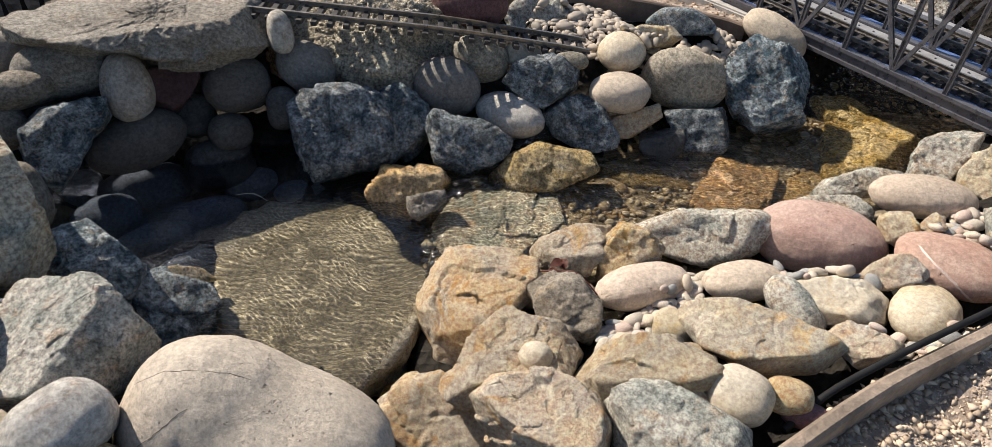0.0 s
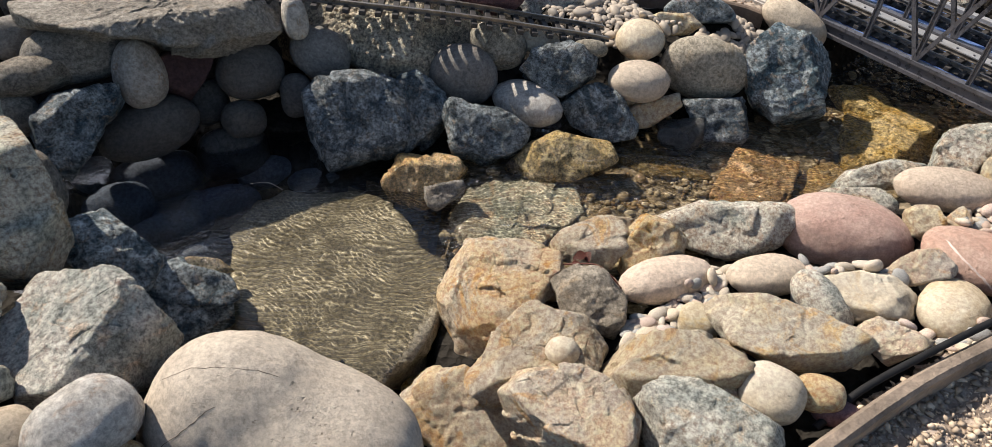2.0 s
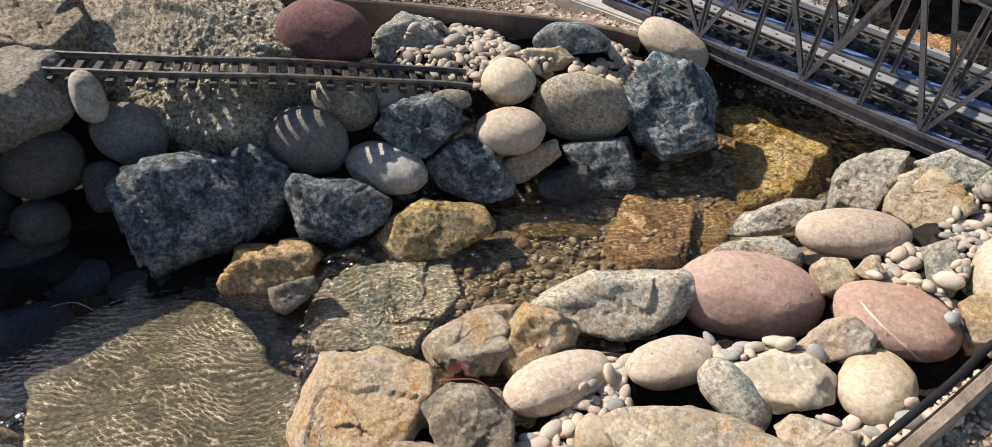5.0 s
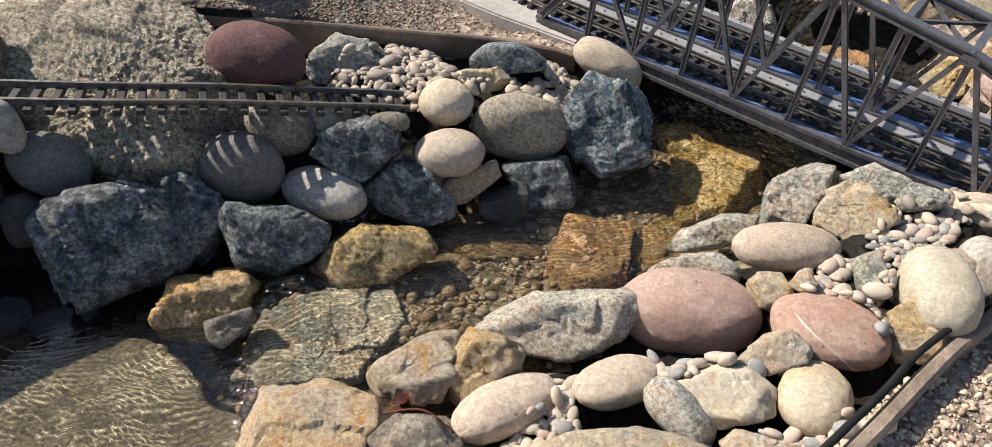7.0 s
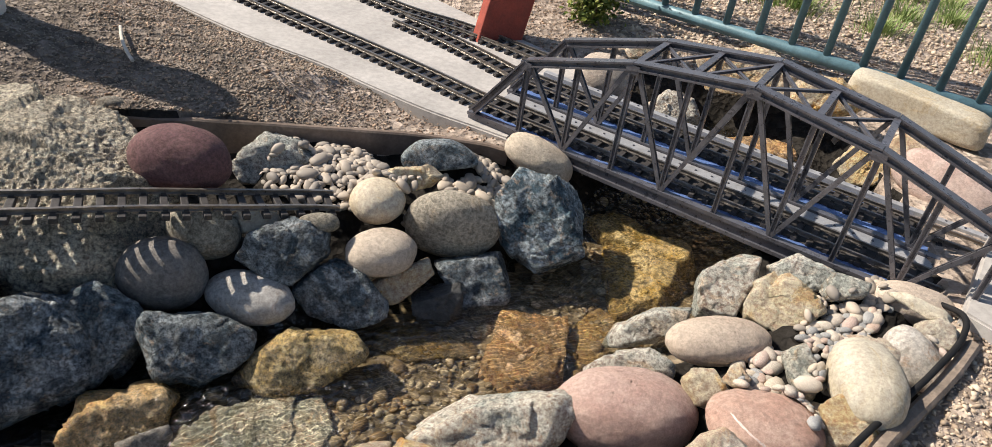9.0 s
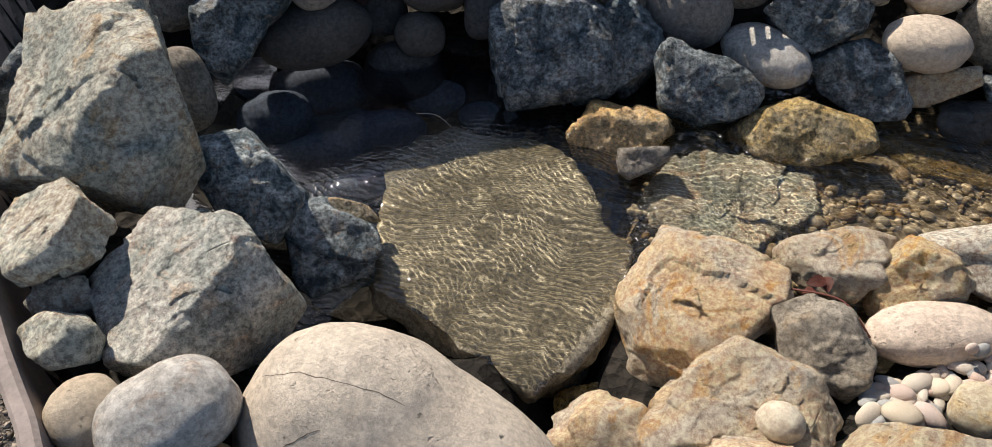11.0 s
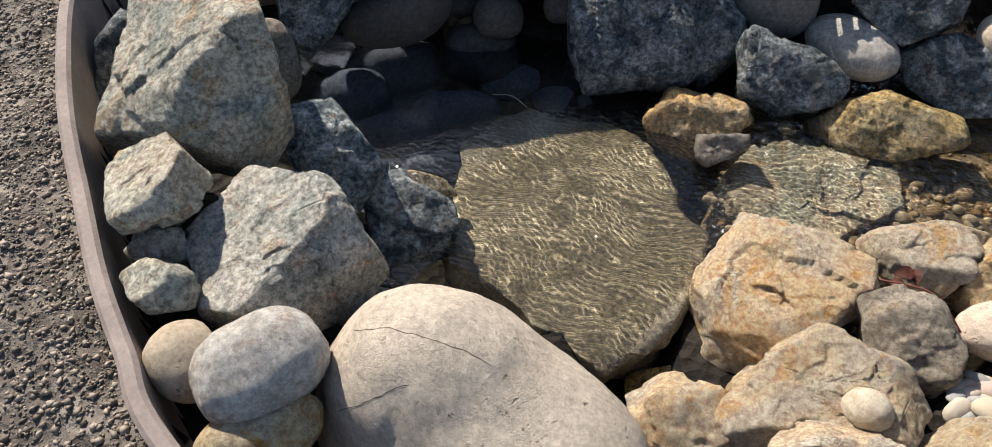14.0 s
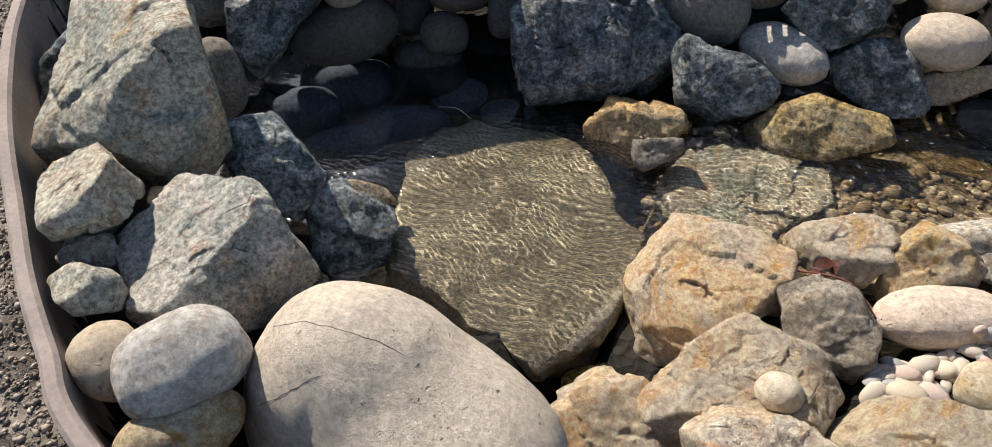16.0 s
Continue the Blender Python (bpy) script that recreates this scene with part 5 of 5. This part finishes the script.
# the bridge frame: s along it, w across, z up
BR_O, BR_D, BR_N = Vector((0.476, 1.689, 0)), Vector((0.66, -0.7513, 0)), Vector((0.7513, 0.66, 0))


def at_bridge(s, w, z):
    return BR_O + BR_D * s + BR_N * w + Vector((0, 0, z))


def bridge():
    br = tagged(new("truss_bridge"), "grey metal model truss bridge spanning the stream", "model bridge")
    br.location = at_bridge(0.545, 0.08, 0.13)
    inv = Matrix.Translation(-br.location)
    low, span = 0.150, 1.09
    main = [0.0, 0.113, 0.33, 0.545, 0.76, 0.977, span]
    tops = [low + 0.004, 0.303, 0.37, 0.40, 0.37, 0.303, low + 0.004]

    def top_at(s):
        return float(np.interp(s, main, tops))

    def beam(name, a, b, w, h, up=(0, 0, 1), mat=BRIDGE_GREY, web=0.3):
        bm = bmesh.new()
        add_channel(bm, inv @ a, inv @ b, w, h, up, web)
        bmesh.ops.recalc_face_normals(bm, faces=bm.faces)
        return part(name, bm, mat, br)

    for w in (0.0, 0.158):
        beam("bottom_chord", at_bridge(-0.012, w, low - 0.014), at_bridge(span + 0.012, w, low - 0.014), 0.015, 0.032)
        for a, b in zip(range(6), range(1, 7)):
            beam("top_chord", at_bridge(main[a], w, tops[a]), at_bridge(main[b], w, tops[b]), 0.022, 0.016)
        for k in range(1, 10):
            s = main[1] + (k - 1) * 0.108
            if s < span - 0.05:
                beam("post", at_bridge(s, w, low), at_bridge(s, w, top_at(s)), 0.0095, 0.0095, BR_D)
        for k in range(1, 5):
            s = (main[k] + main[k + 1]) / 2
            beam("diagonal", at_bridge(s, w, low), at_bridge(main[k] + 0.006, w, tops[k]), 0.008, 0.009, BR_N)
            beam("diagonal", at_bridge(s, w, low), at_bridge(main[k + 1] - 0.006, w, tops[k + 1]), 0.008, 0.009, BR_N)
        for s in main[1:-1]:
            bm = bmesh.new()
            add_box(bm, inv @ Matrix.Translation(at_bridge(s, w + (-0.0085 if w == 0 else 0.0085), top_at(s) - 0.006)) @ Matrix.Rotation(math.atan2(BR_D.y, BR_D.x), 4, "Z"), 0.026, 0.003, 0.018, 0.001)
            part("gusset_plate", bm, BRIDGE_GREY, br)
    lat = [0.33, 0.4375, 0.545, 0.6525, 0.76]
    for s in lat:
        beam("top_strut", at_bridge(s, 0, top_at(s)), at_bridge(s, 0.158, top_at(s)), 0.012, 0.01)
    for a, b in zip(lat, lat[1:]):
        beam("cross_brace", at_bridge(a, 0.006, top_at(a)), at_bridge(b, 0.152, top_at(b)), 0.006, 0.005)
        beam("cross_brace", at_bridge(a, 0.152, top_at(a) - 0.003), at_bridge(b, 0.006, top_at(b) - 0.003), 0.006, 0.005)
    turn = Matrix.Rotation(math.atan2(BR_D.y, BR_D.x), 4, "Z")

    def plate(name, w0, w1, z, t, mat):
        bm = bmesh.new()
        add_box(bm, inv @ Matrix.Translation(at_bridge(span / 2, (w0 + w1) / 2, z)) @ turn, span, w1 - w0, t, 0.001)
        return part(name, bm, mat, br)

    plate("deck_plate", 0.009, 0.149, low - 0.011, 0.004, DECK_SKYBLUE)
    walkway = plate("walkway_plate", 0.116, 0.148, low - 0.004, 0.004, RIVET_GREY)
    plate("walkway_plate", 0.167, 0.192, low - 0.005, 0.004, DECK_SKYBLUE)
    plate("deck_plate", 0.166, 0.312, low - 0.011, 0.004, DECK_SKYBLUE)
    # added black strips that stand for the shade between the sleepers
    plate("track_bed", 0.036, 0.108, low - 0.0085, 0.0016, SLEEPER)
    plate("track_bed", 0.207, 0.279, low - 0.0085, 0.0016, SLEEPER)
    girder = plate("side_girder", 0.296, 0.312, low - 0.002, 0.016, RIVET_GREY)
    for w, z, under in ((0.132, low - 0.0015, walkway), (0.304, low + 0.0065, girder)):
        for k in range(30):
            bm = bmesh.new()
            bmesh.ops.create_cone(bm, cap_ends=True, segments=10, radius1=0.0032, radius2=0.002, depth=0.003, matrix=inv @ Matrix.Translation(at_bridge(0.04 + k * 0.035, w, z)))
            part("rivet", bm, BRIDGE_GREY, under)
    return br


bridge()
track("model railway track running through the truss bridge", [tuple(at_bridge(s, 0.072, 0)[:2]) for s in (-0.01, 0.5, 1.14)], 0.159)
track("second model railway track on the plate deck beside the truss", [tuple(at_bridge(s, 0.243, 0)[:2]) for s in (-0.01, 0.5, 1.14)], 0.159)


def prism(name, pts, z0, z1, mat, bevel=0.004):
    bm = bmesh.new()
    lo = [bm.verts.new((x, y, z0)) for x, y in pts]
    hi = [bm.verts.new((x, y, z1)) for x, y in pts]
    n = len(pts)
    bm.faces.new(hi)
    bm.faces.new(lo[::-1])
    for i in range(n):
        bm.faces.new((lo[i], lo[(i + 1) % n], hi[(i + 1) % n], hi[i]))
    bmesh.ops.recalc_face_normals(bm, faces=bm.faces)
    if bevel:
        bmesh.ops.bevel(bm, geom=[e for e in bm.edges if all(v.co.z > z1 - 1e-6 for v in e.verts)], offset=bevel, segments=2, affect="EDGES")
    return part(name, bm, mat)


tagged(prism("concrete_path", near_edge + far_edge, 0.02, 0.134, CONCRETE), "pale worn concrete strip carrying the model tracks", "concrete path", kind="structure")
track("model railway track laid on the pale concrete strip", bent([tuple(at_bridge(-0.014, 0.072, 0)[:2]), (0.36, 1.965), (0.055, 2.345), (-0.2, 2.68), (-0.45, 3.08)], 8), 0.151)
track("second model railway track on the pale concrete strip", bent([tuple(at_bridge(-0.014, 0.243, 0)[:2]), (0.52, 2.09), (0.405, 2.245)], 8), 0.151)
track("model railway siding at the far side of the concrete", bent([(0.74, 1.985), (0.57, 2.19), (0.424, 2.325), (0.2, 2.62)], 8), 0.151)


tagged(prism("concrete_block", [(1.075, 0.93), (1.13, 0.80), (1.42, 0.94), (1.32, 1.12)], 0.05, 0.19, CONCRETE), "pale concrete block at the foot of the bridge", "concrete block")


# ---- edging ----
def strip(name, label, pts, mat, thick, drop, category, wave=0.0):
    """A band on edge, following a line of (x, y, z of its top)."""
    P = [Vector(p) for p in pts]
    bm = bmesh.new()
    rings = []
    for i, p in enumerate(P):
        d = P[min(i + 1, len(P) - 1)] - P[max(i - 1, 0)]
        nrm = Vector((-d.y, d.x, 0)).normalized() * thick / 2
        wob = Vector((0, 0, wave * noise.noise(p * 14)))
        c = thick * 0.22
        rings.append([bm.verts.new(q) for q in (p - nrm + wob - Vector((0, 0, drop)), p - nrm + wob - Vector((0, 0, c)), p - nrm * 0.55 + wob, p + nrm * 0.55 + wob, p + nrm + wob - Vector((0, 0, c)), p + nrm + wob - Vector((0, 0, drop)))])
    for a, b in zip(rings, rings[1:]):
        for i in range(6):
            bm.faces.new((a[i], a[(i + 1) % 6], b[(i + 1) % 6], b[i]))
    bm.faces.new(rings[0][::-1]), bm.faces.new(rings[-1])
    bmesh.ops.recalc_face_normals(bm, faces=bm.faces)
    ob = part(name, bm, mat, None, "", True)
    ob.data.set_sharp_from_angle(angle=radians(35))
    return tagged(ob, label, category)


strip("edging_band", "curved weathered grey-brown edging band holding back the mulch", bent([(-0.2, 0.24, 0.17), (-0.456, 0.333, 0.188), (-0.536, 0.386, 0.19), (-0.608, 0.439, 0.192), (-0.684, 0.505, 0.193), (-0.773, 0.584, 0.196), (-0.852, 0.667, 0.2), (-0.935, 0.77, 0.205), (-1.03, 0.93, 0.21), (-1.05, 1.15, 0.215)], 8), BAND, 0.017, 0.16, "garden edging", 0.002)
strip("retaining_board", "weathered brown board holding back the garden soil", bent([(-0.75, 1.54, 0.215), (-0.28, 1.611, 0.195), (0.004, 1.615, 0.176), (0.391, 1.601, 0.142), (0.52, 1.562, 0.132)], 12), BOARD, 0.014, 0.13, "garden edging", 0.003)
strip("timber_edging", "split grey-brown timber edging along the dry bank", bent([(0.1, 0.33, 0.10), (0.25, 0.42, 0.118), (0.356, 0.494, 0.128), (0.487, 0.583, 0.14), (0.641, 0.667, 0.155), (0.782, 0.745, 0.162), (0.86, 0.78, 0.168), (0.959, 0.825, 0.178), (1.045, 0.872, 0.184)], 8), TIMBER, 0.021, 0.11, "garden edging", 0.002)


def tube(name, label, pts, r, mat, category, segs=10):
    cu = bpy.data.curves.new(name, "CURVE")
    cu.dimensions, cu.bevel_depth, cu.bevel_resolution = "3D", r, 3
    sp = cu.splines.new("POLY")
    sp.points.add(len(pts) - 1)
    for q, p in zip(sp.points, pts):
        q.co = (*p, 1)
    cu.use_fill_caps = True
    tmp = bpy.data.objects.new(name, cu)
    me = bpy.data.meshes.new_from_object(tmp)
    bpy.data.objects.remove(tmp)
    me.materials.clear()
    me.materials.append(mat)
    me.polygons.foreach_set("use_smooth", [True] * len(me.polygons))
    return tagged(new(name, me), label, category)


tube("drip_pipe", "thin black plastic pipe lying along the timber edging", bent([(0.36, 0.53, 0.105), (0.42, 0.572, 0.13), (0.511, 0.621, 0.148), (0.585, 0.66, 0.157), (0.66, 0.70, 0.163), (0.74, 0.747, 0.167), (0.855, 0.797, 0.175), (0.928, 0.829, 0.183), (1.018, 0.875, 0.19), (1.066, 0.921, 0.19), (1.078, 0.98, 0.165)], 8), 0.0048, PIPE, "pipe")


# ---- fence, post, shrub and what lies behind ----
def fence():
    fn = tagged(new("steel_fence"), "blue-green painted tubular steel fence behind the bridge", "fence")
    a, b = Vector((0.75, 2.853, 0)), Vector((2.35, 1.006, 0))
    d = (b - a).normalized()
    fn.location = a
    L = (b - a).length

    def bar(name, p, q, r):
        bm = bmesh.new()
        m = along(p, q, (0.3, 0.9, 0.31))
        bmesh.ops.create_cone(bm, cap_ends=True, segments=14, radius1=r, radius2=r, depth=(Vector(q) - Vector(p)).length, matrix=m @ Matrix.Rotation(radians(90), 4, "Y"))
        return part(name, bm, FENCE, fn, "", True)

    for z in (0.172, 1.1):
        bar("rail", Vector((0, 0, z)), d * L + Vector((0, 0, z)), 0.0175)
    k = 0.035
    while k < L:
        p = d * k
        bar("picket", p + Vector((0, 0, 0.172)), p + Vector((0, 0, 1.1)), 0.0105)
        k += 0.098
    return fn


fence()


def garden_post():
    """A round-topped post, turned: rings from the foot up."""
    bm = bmesh.new()
    prof = [(0.064, 0.0), (0.064, 0.39), (0.066, 0.395), (0.066, 0.41), (0.06, 0.44), (0.046, 0.47), (0.026, 0.485), (0.0, 0.49)]
    rings = [[bm.verts.new((max(r, 0.0005) * math.cos(k * math.tau / 28), max(r, 0.0005) * math.sin(k * math.tau / 28), z - 0.03)) for k in range(28)] for r, z in prof]
    for lo, hi in zip(rings, rings[1:]):
        for k in range(28):
            bm.faces.new((lo[k], lo[(k + 1) % 28], hi[(k + 1) % 28], hi[k]))
    bm.faces.new(rings[-1])
    ob = part("garden_post", bm, POSTWHITE, None, "", True)
    ob.data.set_sharp_from_angle(angle=radians(40))
    ob.matrix_world = pose(-0.505, 1.965, 0.235)
    return tagged(ob, "white painted round-topped garden post on the soil", "post")


garden_post()


def red_post():
    bm = bmesh.new()
    add_box(bm, pose(0, 0, 0.2), 0.13, 0.04, 0.6, 0.004)
    ob = part("wooden_post", bm, REDWOOD)
    ob.matrix_world = pose(0.645, 2.14, 0.1, -8, 16, 8)
    return tagged(ob, "red-stained rough wooden post leaning beside the concrete", "post")


red_post()


def leaves(name, places, mat, size, seed, parent=None, up=0.3):
    rng = random.Random(seed)
    V, Fc = [], []
    for p in places:
        q = Euler((rng.uniform(-1, 1), rng.uniform(-1, 1), rng.uniform(0, 6.28))).to_matrix()
        s = size * rng.uniform(0.6, 1.3)
        i = len(V)
        for x, y, z in ((0, -0.5, 0), (0.42, 0.1, 0.12), (0, 1, 0), (-0.42, 0.1, 0.12)):
            V.append(Vector(p) + q @ Vector((x * s, y * s, z * s)))
        Fc.append((i, i + 1, i + 2)), Fc.append((i, i + 2, i + 3))
    ob = new(name, mesh_of(name, V, Fc, mat))
    ob.parent = parent
    return ob


def shrub():
    rng = random.Random(3)
    base = Vector((0.98, 2.29, 0.12))
    sh = tagged(new("shrub"), "small yellow-green leafy shrub on the soil", "shrub")
    sh.location = base
    bm = bmesh.new()
    tips = []
    for k in range(16):
        a, r = rng.uniform(0, 6.28), rng.uniform(0.02, 0.11)
        tip = Vector((r * math.cos(a), r * math.sin(a), rng.uniform(0.08, 0.24)))
        m = along((0, 0, 0), tip, (0.3, 0.9, 0.3))
        bmesh.ops.create_cone(bm, cap_ends=True, segments=6, radius1=0.004, radius2=0.0012, depth=tip.length, matrix=m @ Matrix.Rotation(radians(90), 4, "Y"))
        tips.append(tip)
    part("trunk", bm, BARK, sh)
    pl = []
    for _ in range(2600):
        t = rng.choice(tips)
        p = t * rng.uniform(0.25, 1.1) + Vector([rng.gauss(0, 0.024) for _ in range(3)])
        if p.z > 0.0:
            pl.append(p)
    leaves("crown", pl, SHRUB_LEAF, 0.012, 4, sh)


shrub()


def grass():
    rng = random.Random(8)
    V, Fc = [], []
    tufts = [(1.85, 2.5), (2.05, 2.3), (2.2, 2.7), (2.3, 2.05), (1.95, 2.95), (1.55, 2.75), (2.45, 2.4), (1.7, 3.1), (2.6, 1.9)]
    tufts += [(rng.uniform(1.5, 4.0), rng.uniform(2.4, 4.5)) for _ in range(60)]
    for tx, ty in tufts:
        if (tx - 1.154) * 0.756 + (ty - 2.387) * 0.655 < 0.12:
            continue
        for _ in range(260):
            a, r = rng.uniform(0, 6.28), abs(rng.gauss(0, 0.07))
            x, y = tx + r * math.cos(a), ty + r * math.sin(a)
            h, lean, w = rng.uniform(0.015, 0.07), rng.uniform(0, 0.07), 0.0018
            c, s = math.cos(a), math.sin(a)
            i = len(V)
            V += [(x - s * w, y + c * w, 0.1), (x + s * w, y - c * w, 0.1), (x + c * lean * 0.4 + s * w * 0.7, y + s * lean * 0.4 - c * w * 0.7, 0.12 + h * 0.6), (x + c * lean * 0.4 - s * w * 0.7, y + s * lean * 0.4 + c * w * 0.7, 0.12 + h * 0.6), (x + c * lean, y + s * lean, 0.12 + h)]
            Fc += [(i, i + 1, i + 2, i + 3), (i + 3, i + 2, i + 4)]
    tagged(new("grass", mesh_of("grass", V, Fc, GRASS)), "green grass tufts growing beyond the steel fence", "grass", kind="stuff")


grass()


def crumbs(name, label, mat, boxes, count, lo, hi, seed, category="mulch"):
    """Loose chips and crumbs lying on the soil, one object."""
    rng = np.random.default_rng(seed)
    area = np.array([(x1 - x0) * (y1 - y0) for x0, y0, x1, y1 in boxes])
    B = np.array(boxes)[rng.choice(len(boxes), count, p=area / area.sum())]
    X, Y = rng.uniform(B[:, 0], B[:, 2]), rng.uniform(B[:, 1], B[:, 3])
    ok = ~inside(X, Y, POND) & ~inside(X, Y, near_edge + far_edge)
    X, Y = X[ok], Y[ok]
    n = len(X)
    Z = ground_z(X, Y) + np.array([0.008 * noise.fractal(Vector((x, y, 0)) * 9, 0.9, 2.1, 4) for x, y in zip(X, Y)])
    s = lo * (hi / lo) ** (rng.random(n) ** 2.2)
    base = np.array([(1, 0, 0), (-1, 0, 0), (0, 1, 0), (0, -1, 0), (0, 0, 1), (0, 0, -1.0)])
    V = base[None] * rng.uniform(0.6, 1.3, (n, 6, 1)) + rng.uniform(-0.28, 0.28, (n, 6, 3))
    V = V * np.stack([np.ones(n), rng.uniform(0.4, 1, n), rng.uniform(0.35, 0.75, n)], 1)[:, None, :] * s[:, None, None]
    tx, a = rng.uniform(-0.5, 0.5, n), rng.uniform(0, 6.28, n)
    y, z = V[..., 1] * np.cos(tx)[:, None] - V[..., 2] * np.sin(tx)[:, None], V[..., 1] * np.sin(tx)[:, None] + V[..., 2] * np.cos(tx)[:, None]
    x = V[..., 0] * np.cos(a)[:, None] - y * np.sin(a)[:, None]
    y = V[..., 0] * np.sin(a)[:, None] + y * np.cos(a)[:, None]
    V = np.stack([x + X[:, None], y + Y[:, None], z + (Z + s * 0.22)[:, None]], -1).reshape(-1, 3)
    tri = np.array([(0, 2, 4), (2, 1, 4), (1, 3, 4), (3, 0, 4), (2, 0, 5), (1, 2, 5), (3, 1, 5), (0, 3, 5)])
    Fc = (tri[None] + 6 * np.arange(n)[:, None, None]).reshape(-1, 3)
    tagged(new(name, mesh_of(name, V, Fc, mat)), label, category, kind="stuff")


crumbs("mulch_chips", "dark crumbly mulch chips outside the edging band", CHIP_DARK, [(-1.25, 0.1, -0.35, 1.0)], 60000, 0.0012, 0.0052, 1)
crumbs("soil_chips", "brown soil crumbs and wood chips behind the board", CHIP_SOIL, [(-0.8, 1.6, 0.3, 2.5)], 45000, 0.0013, 0.0052, 2)
crumbs("soil_crumbs", "reddish tan soil crumbs beside the concrete", CHIP_TAN, [(-0.3, 1.6, 0.55, 2.6), (0.7, 1.7, 2.3, 2.9)], 30000, 0.0014, 0.0065, 3)
crumbs("bank_gravel", "tan gravel and dirt clods outside the timber edging", CLOD, [(0.25, 0.2, 1.35, 0.95)], 34000, 0.0016, 0.0095, 4, "gravel")
crumbs("bark_chips", "coarse tan bark chips and gravel by the steel fence", CLOD, [(0.95, 1.95, 2.9, 3.2)], 9000, 0.004, 0.015, 6)


def streambed():
    """Gravel on the bed of the stream, too small to count."""
    rng = random.Random(12)
    dirs, faces = ball(2)
    V, Fc = [], []
    for _ in range(2400):
        k = rng.random() * (len(STREAM) - 1)
        i = int(k)
        f = k - i
        x = STREAM[i][0] + f * (STREAM[i + 1][0] - STREAM[i][0]) + rng.gauss(0, 0.075)
        y = STREAM[i][1] + f * (STREAM[i + 1][1] - STREAM[i][1]) + rng.gauss(0, 0.075)
        if not (-0.2 < x < 1.2):
            continue
        z = float(ground_z(np.array([x]), np.array([y]))[0])
        s = min(0.016, rng.lognormvariate(-5.35, 0.5))
        e = Euler((rng.uniform(-0.4, 0.4), rng.uniform(-0.4, 0.4), rng.uniform(0, 6.28))).to_matrix()
        a = np.array((s, s * rng.uniform(0.6, 0.9), s * rng.uniform(0.4, 0.7)))
        n0 = len(V)
        V += [Vector((x, y, z + 0.3 * s)) + e @ Vector(d * a) for d in dirs]
        Fc += [tuple(n0 + q for q in f3) for f3 in faces]
    tagged(new("streambed_gravel", mesh_of("streambed_gravel", V, Fc, BED_STONE, True)), "brown and grey gravel on the stream bed", "gravel", kind="stuff")


streambed()

tube("twig", "bleached curved dry twig lying on the soil", bent([(-0.231, 1.94, 0.228), (-0.219, 1.865, 0.232), (-0.205, 1.815, 0.226), (-0.193, 1.79, 0.218)], 6), 0.0035, TWIG, "twig")


def dry_leaf(x, y, z, size, spin, tilt):
    """A curled dry leaf with a raised midrib."""
    bm = bmesh.new()
    rows = []
    for k in range(7):
        u = k / 6
        w = size * 0.34 * math.sin(math.pi * min(1, u * 0.92 + 0.06))
        rows.append([bm.verts.new((u * size, side * w, 0.25 * size * math.sin(u * 2.6) + abs(side) * w * 0.45)) for side in (-1, 0, 1)])
    for a, b in zip(rows, rows[1:]):
        for k in (0, 1):
            bm.faces.new((a[k], a[k + 1], b[k + 1], b[k]))
    bmesh.ops.solidify(bm, geom=bm.faces[:], thickness=0.0004)
    ob = part("dry_leaf", bm, REDLEAF, None, "", True)
    ob.matrix_world = pose(x, y, z, tilt, 0, spin)
    return tagged(ob, "curled dry red leaf caught between bank stones", "leaf", "dry leaves")


dry_leaf(0.085, 0.81, 0.078, 0.022, 20, 15)
dry_leaf(0.108, 0.805, 0.078, 0.02, 95, -20)
dry_leaf(0.10, 0.80, 0.076, 0.02, 200, 25)
tube("stem", "thin dry red leaf stem caught between stones", bent([(0.07, 0.80, 0.075), (0.12, 0.79, 0.088), (0.155, 0.765, 0.07)], 6), 0.0012, REDLEAF, "leaf stem")
tube("straw", "short pale straw drifting on the dark pool", bent([(-0.47, 1.03, -0.012), (-0.44, 1.035, -0.01), (-0.41, 1.02, -0.012)], 4), 0.0005, TWIG, "straw")
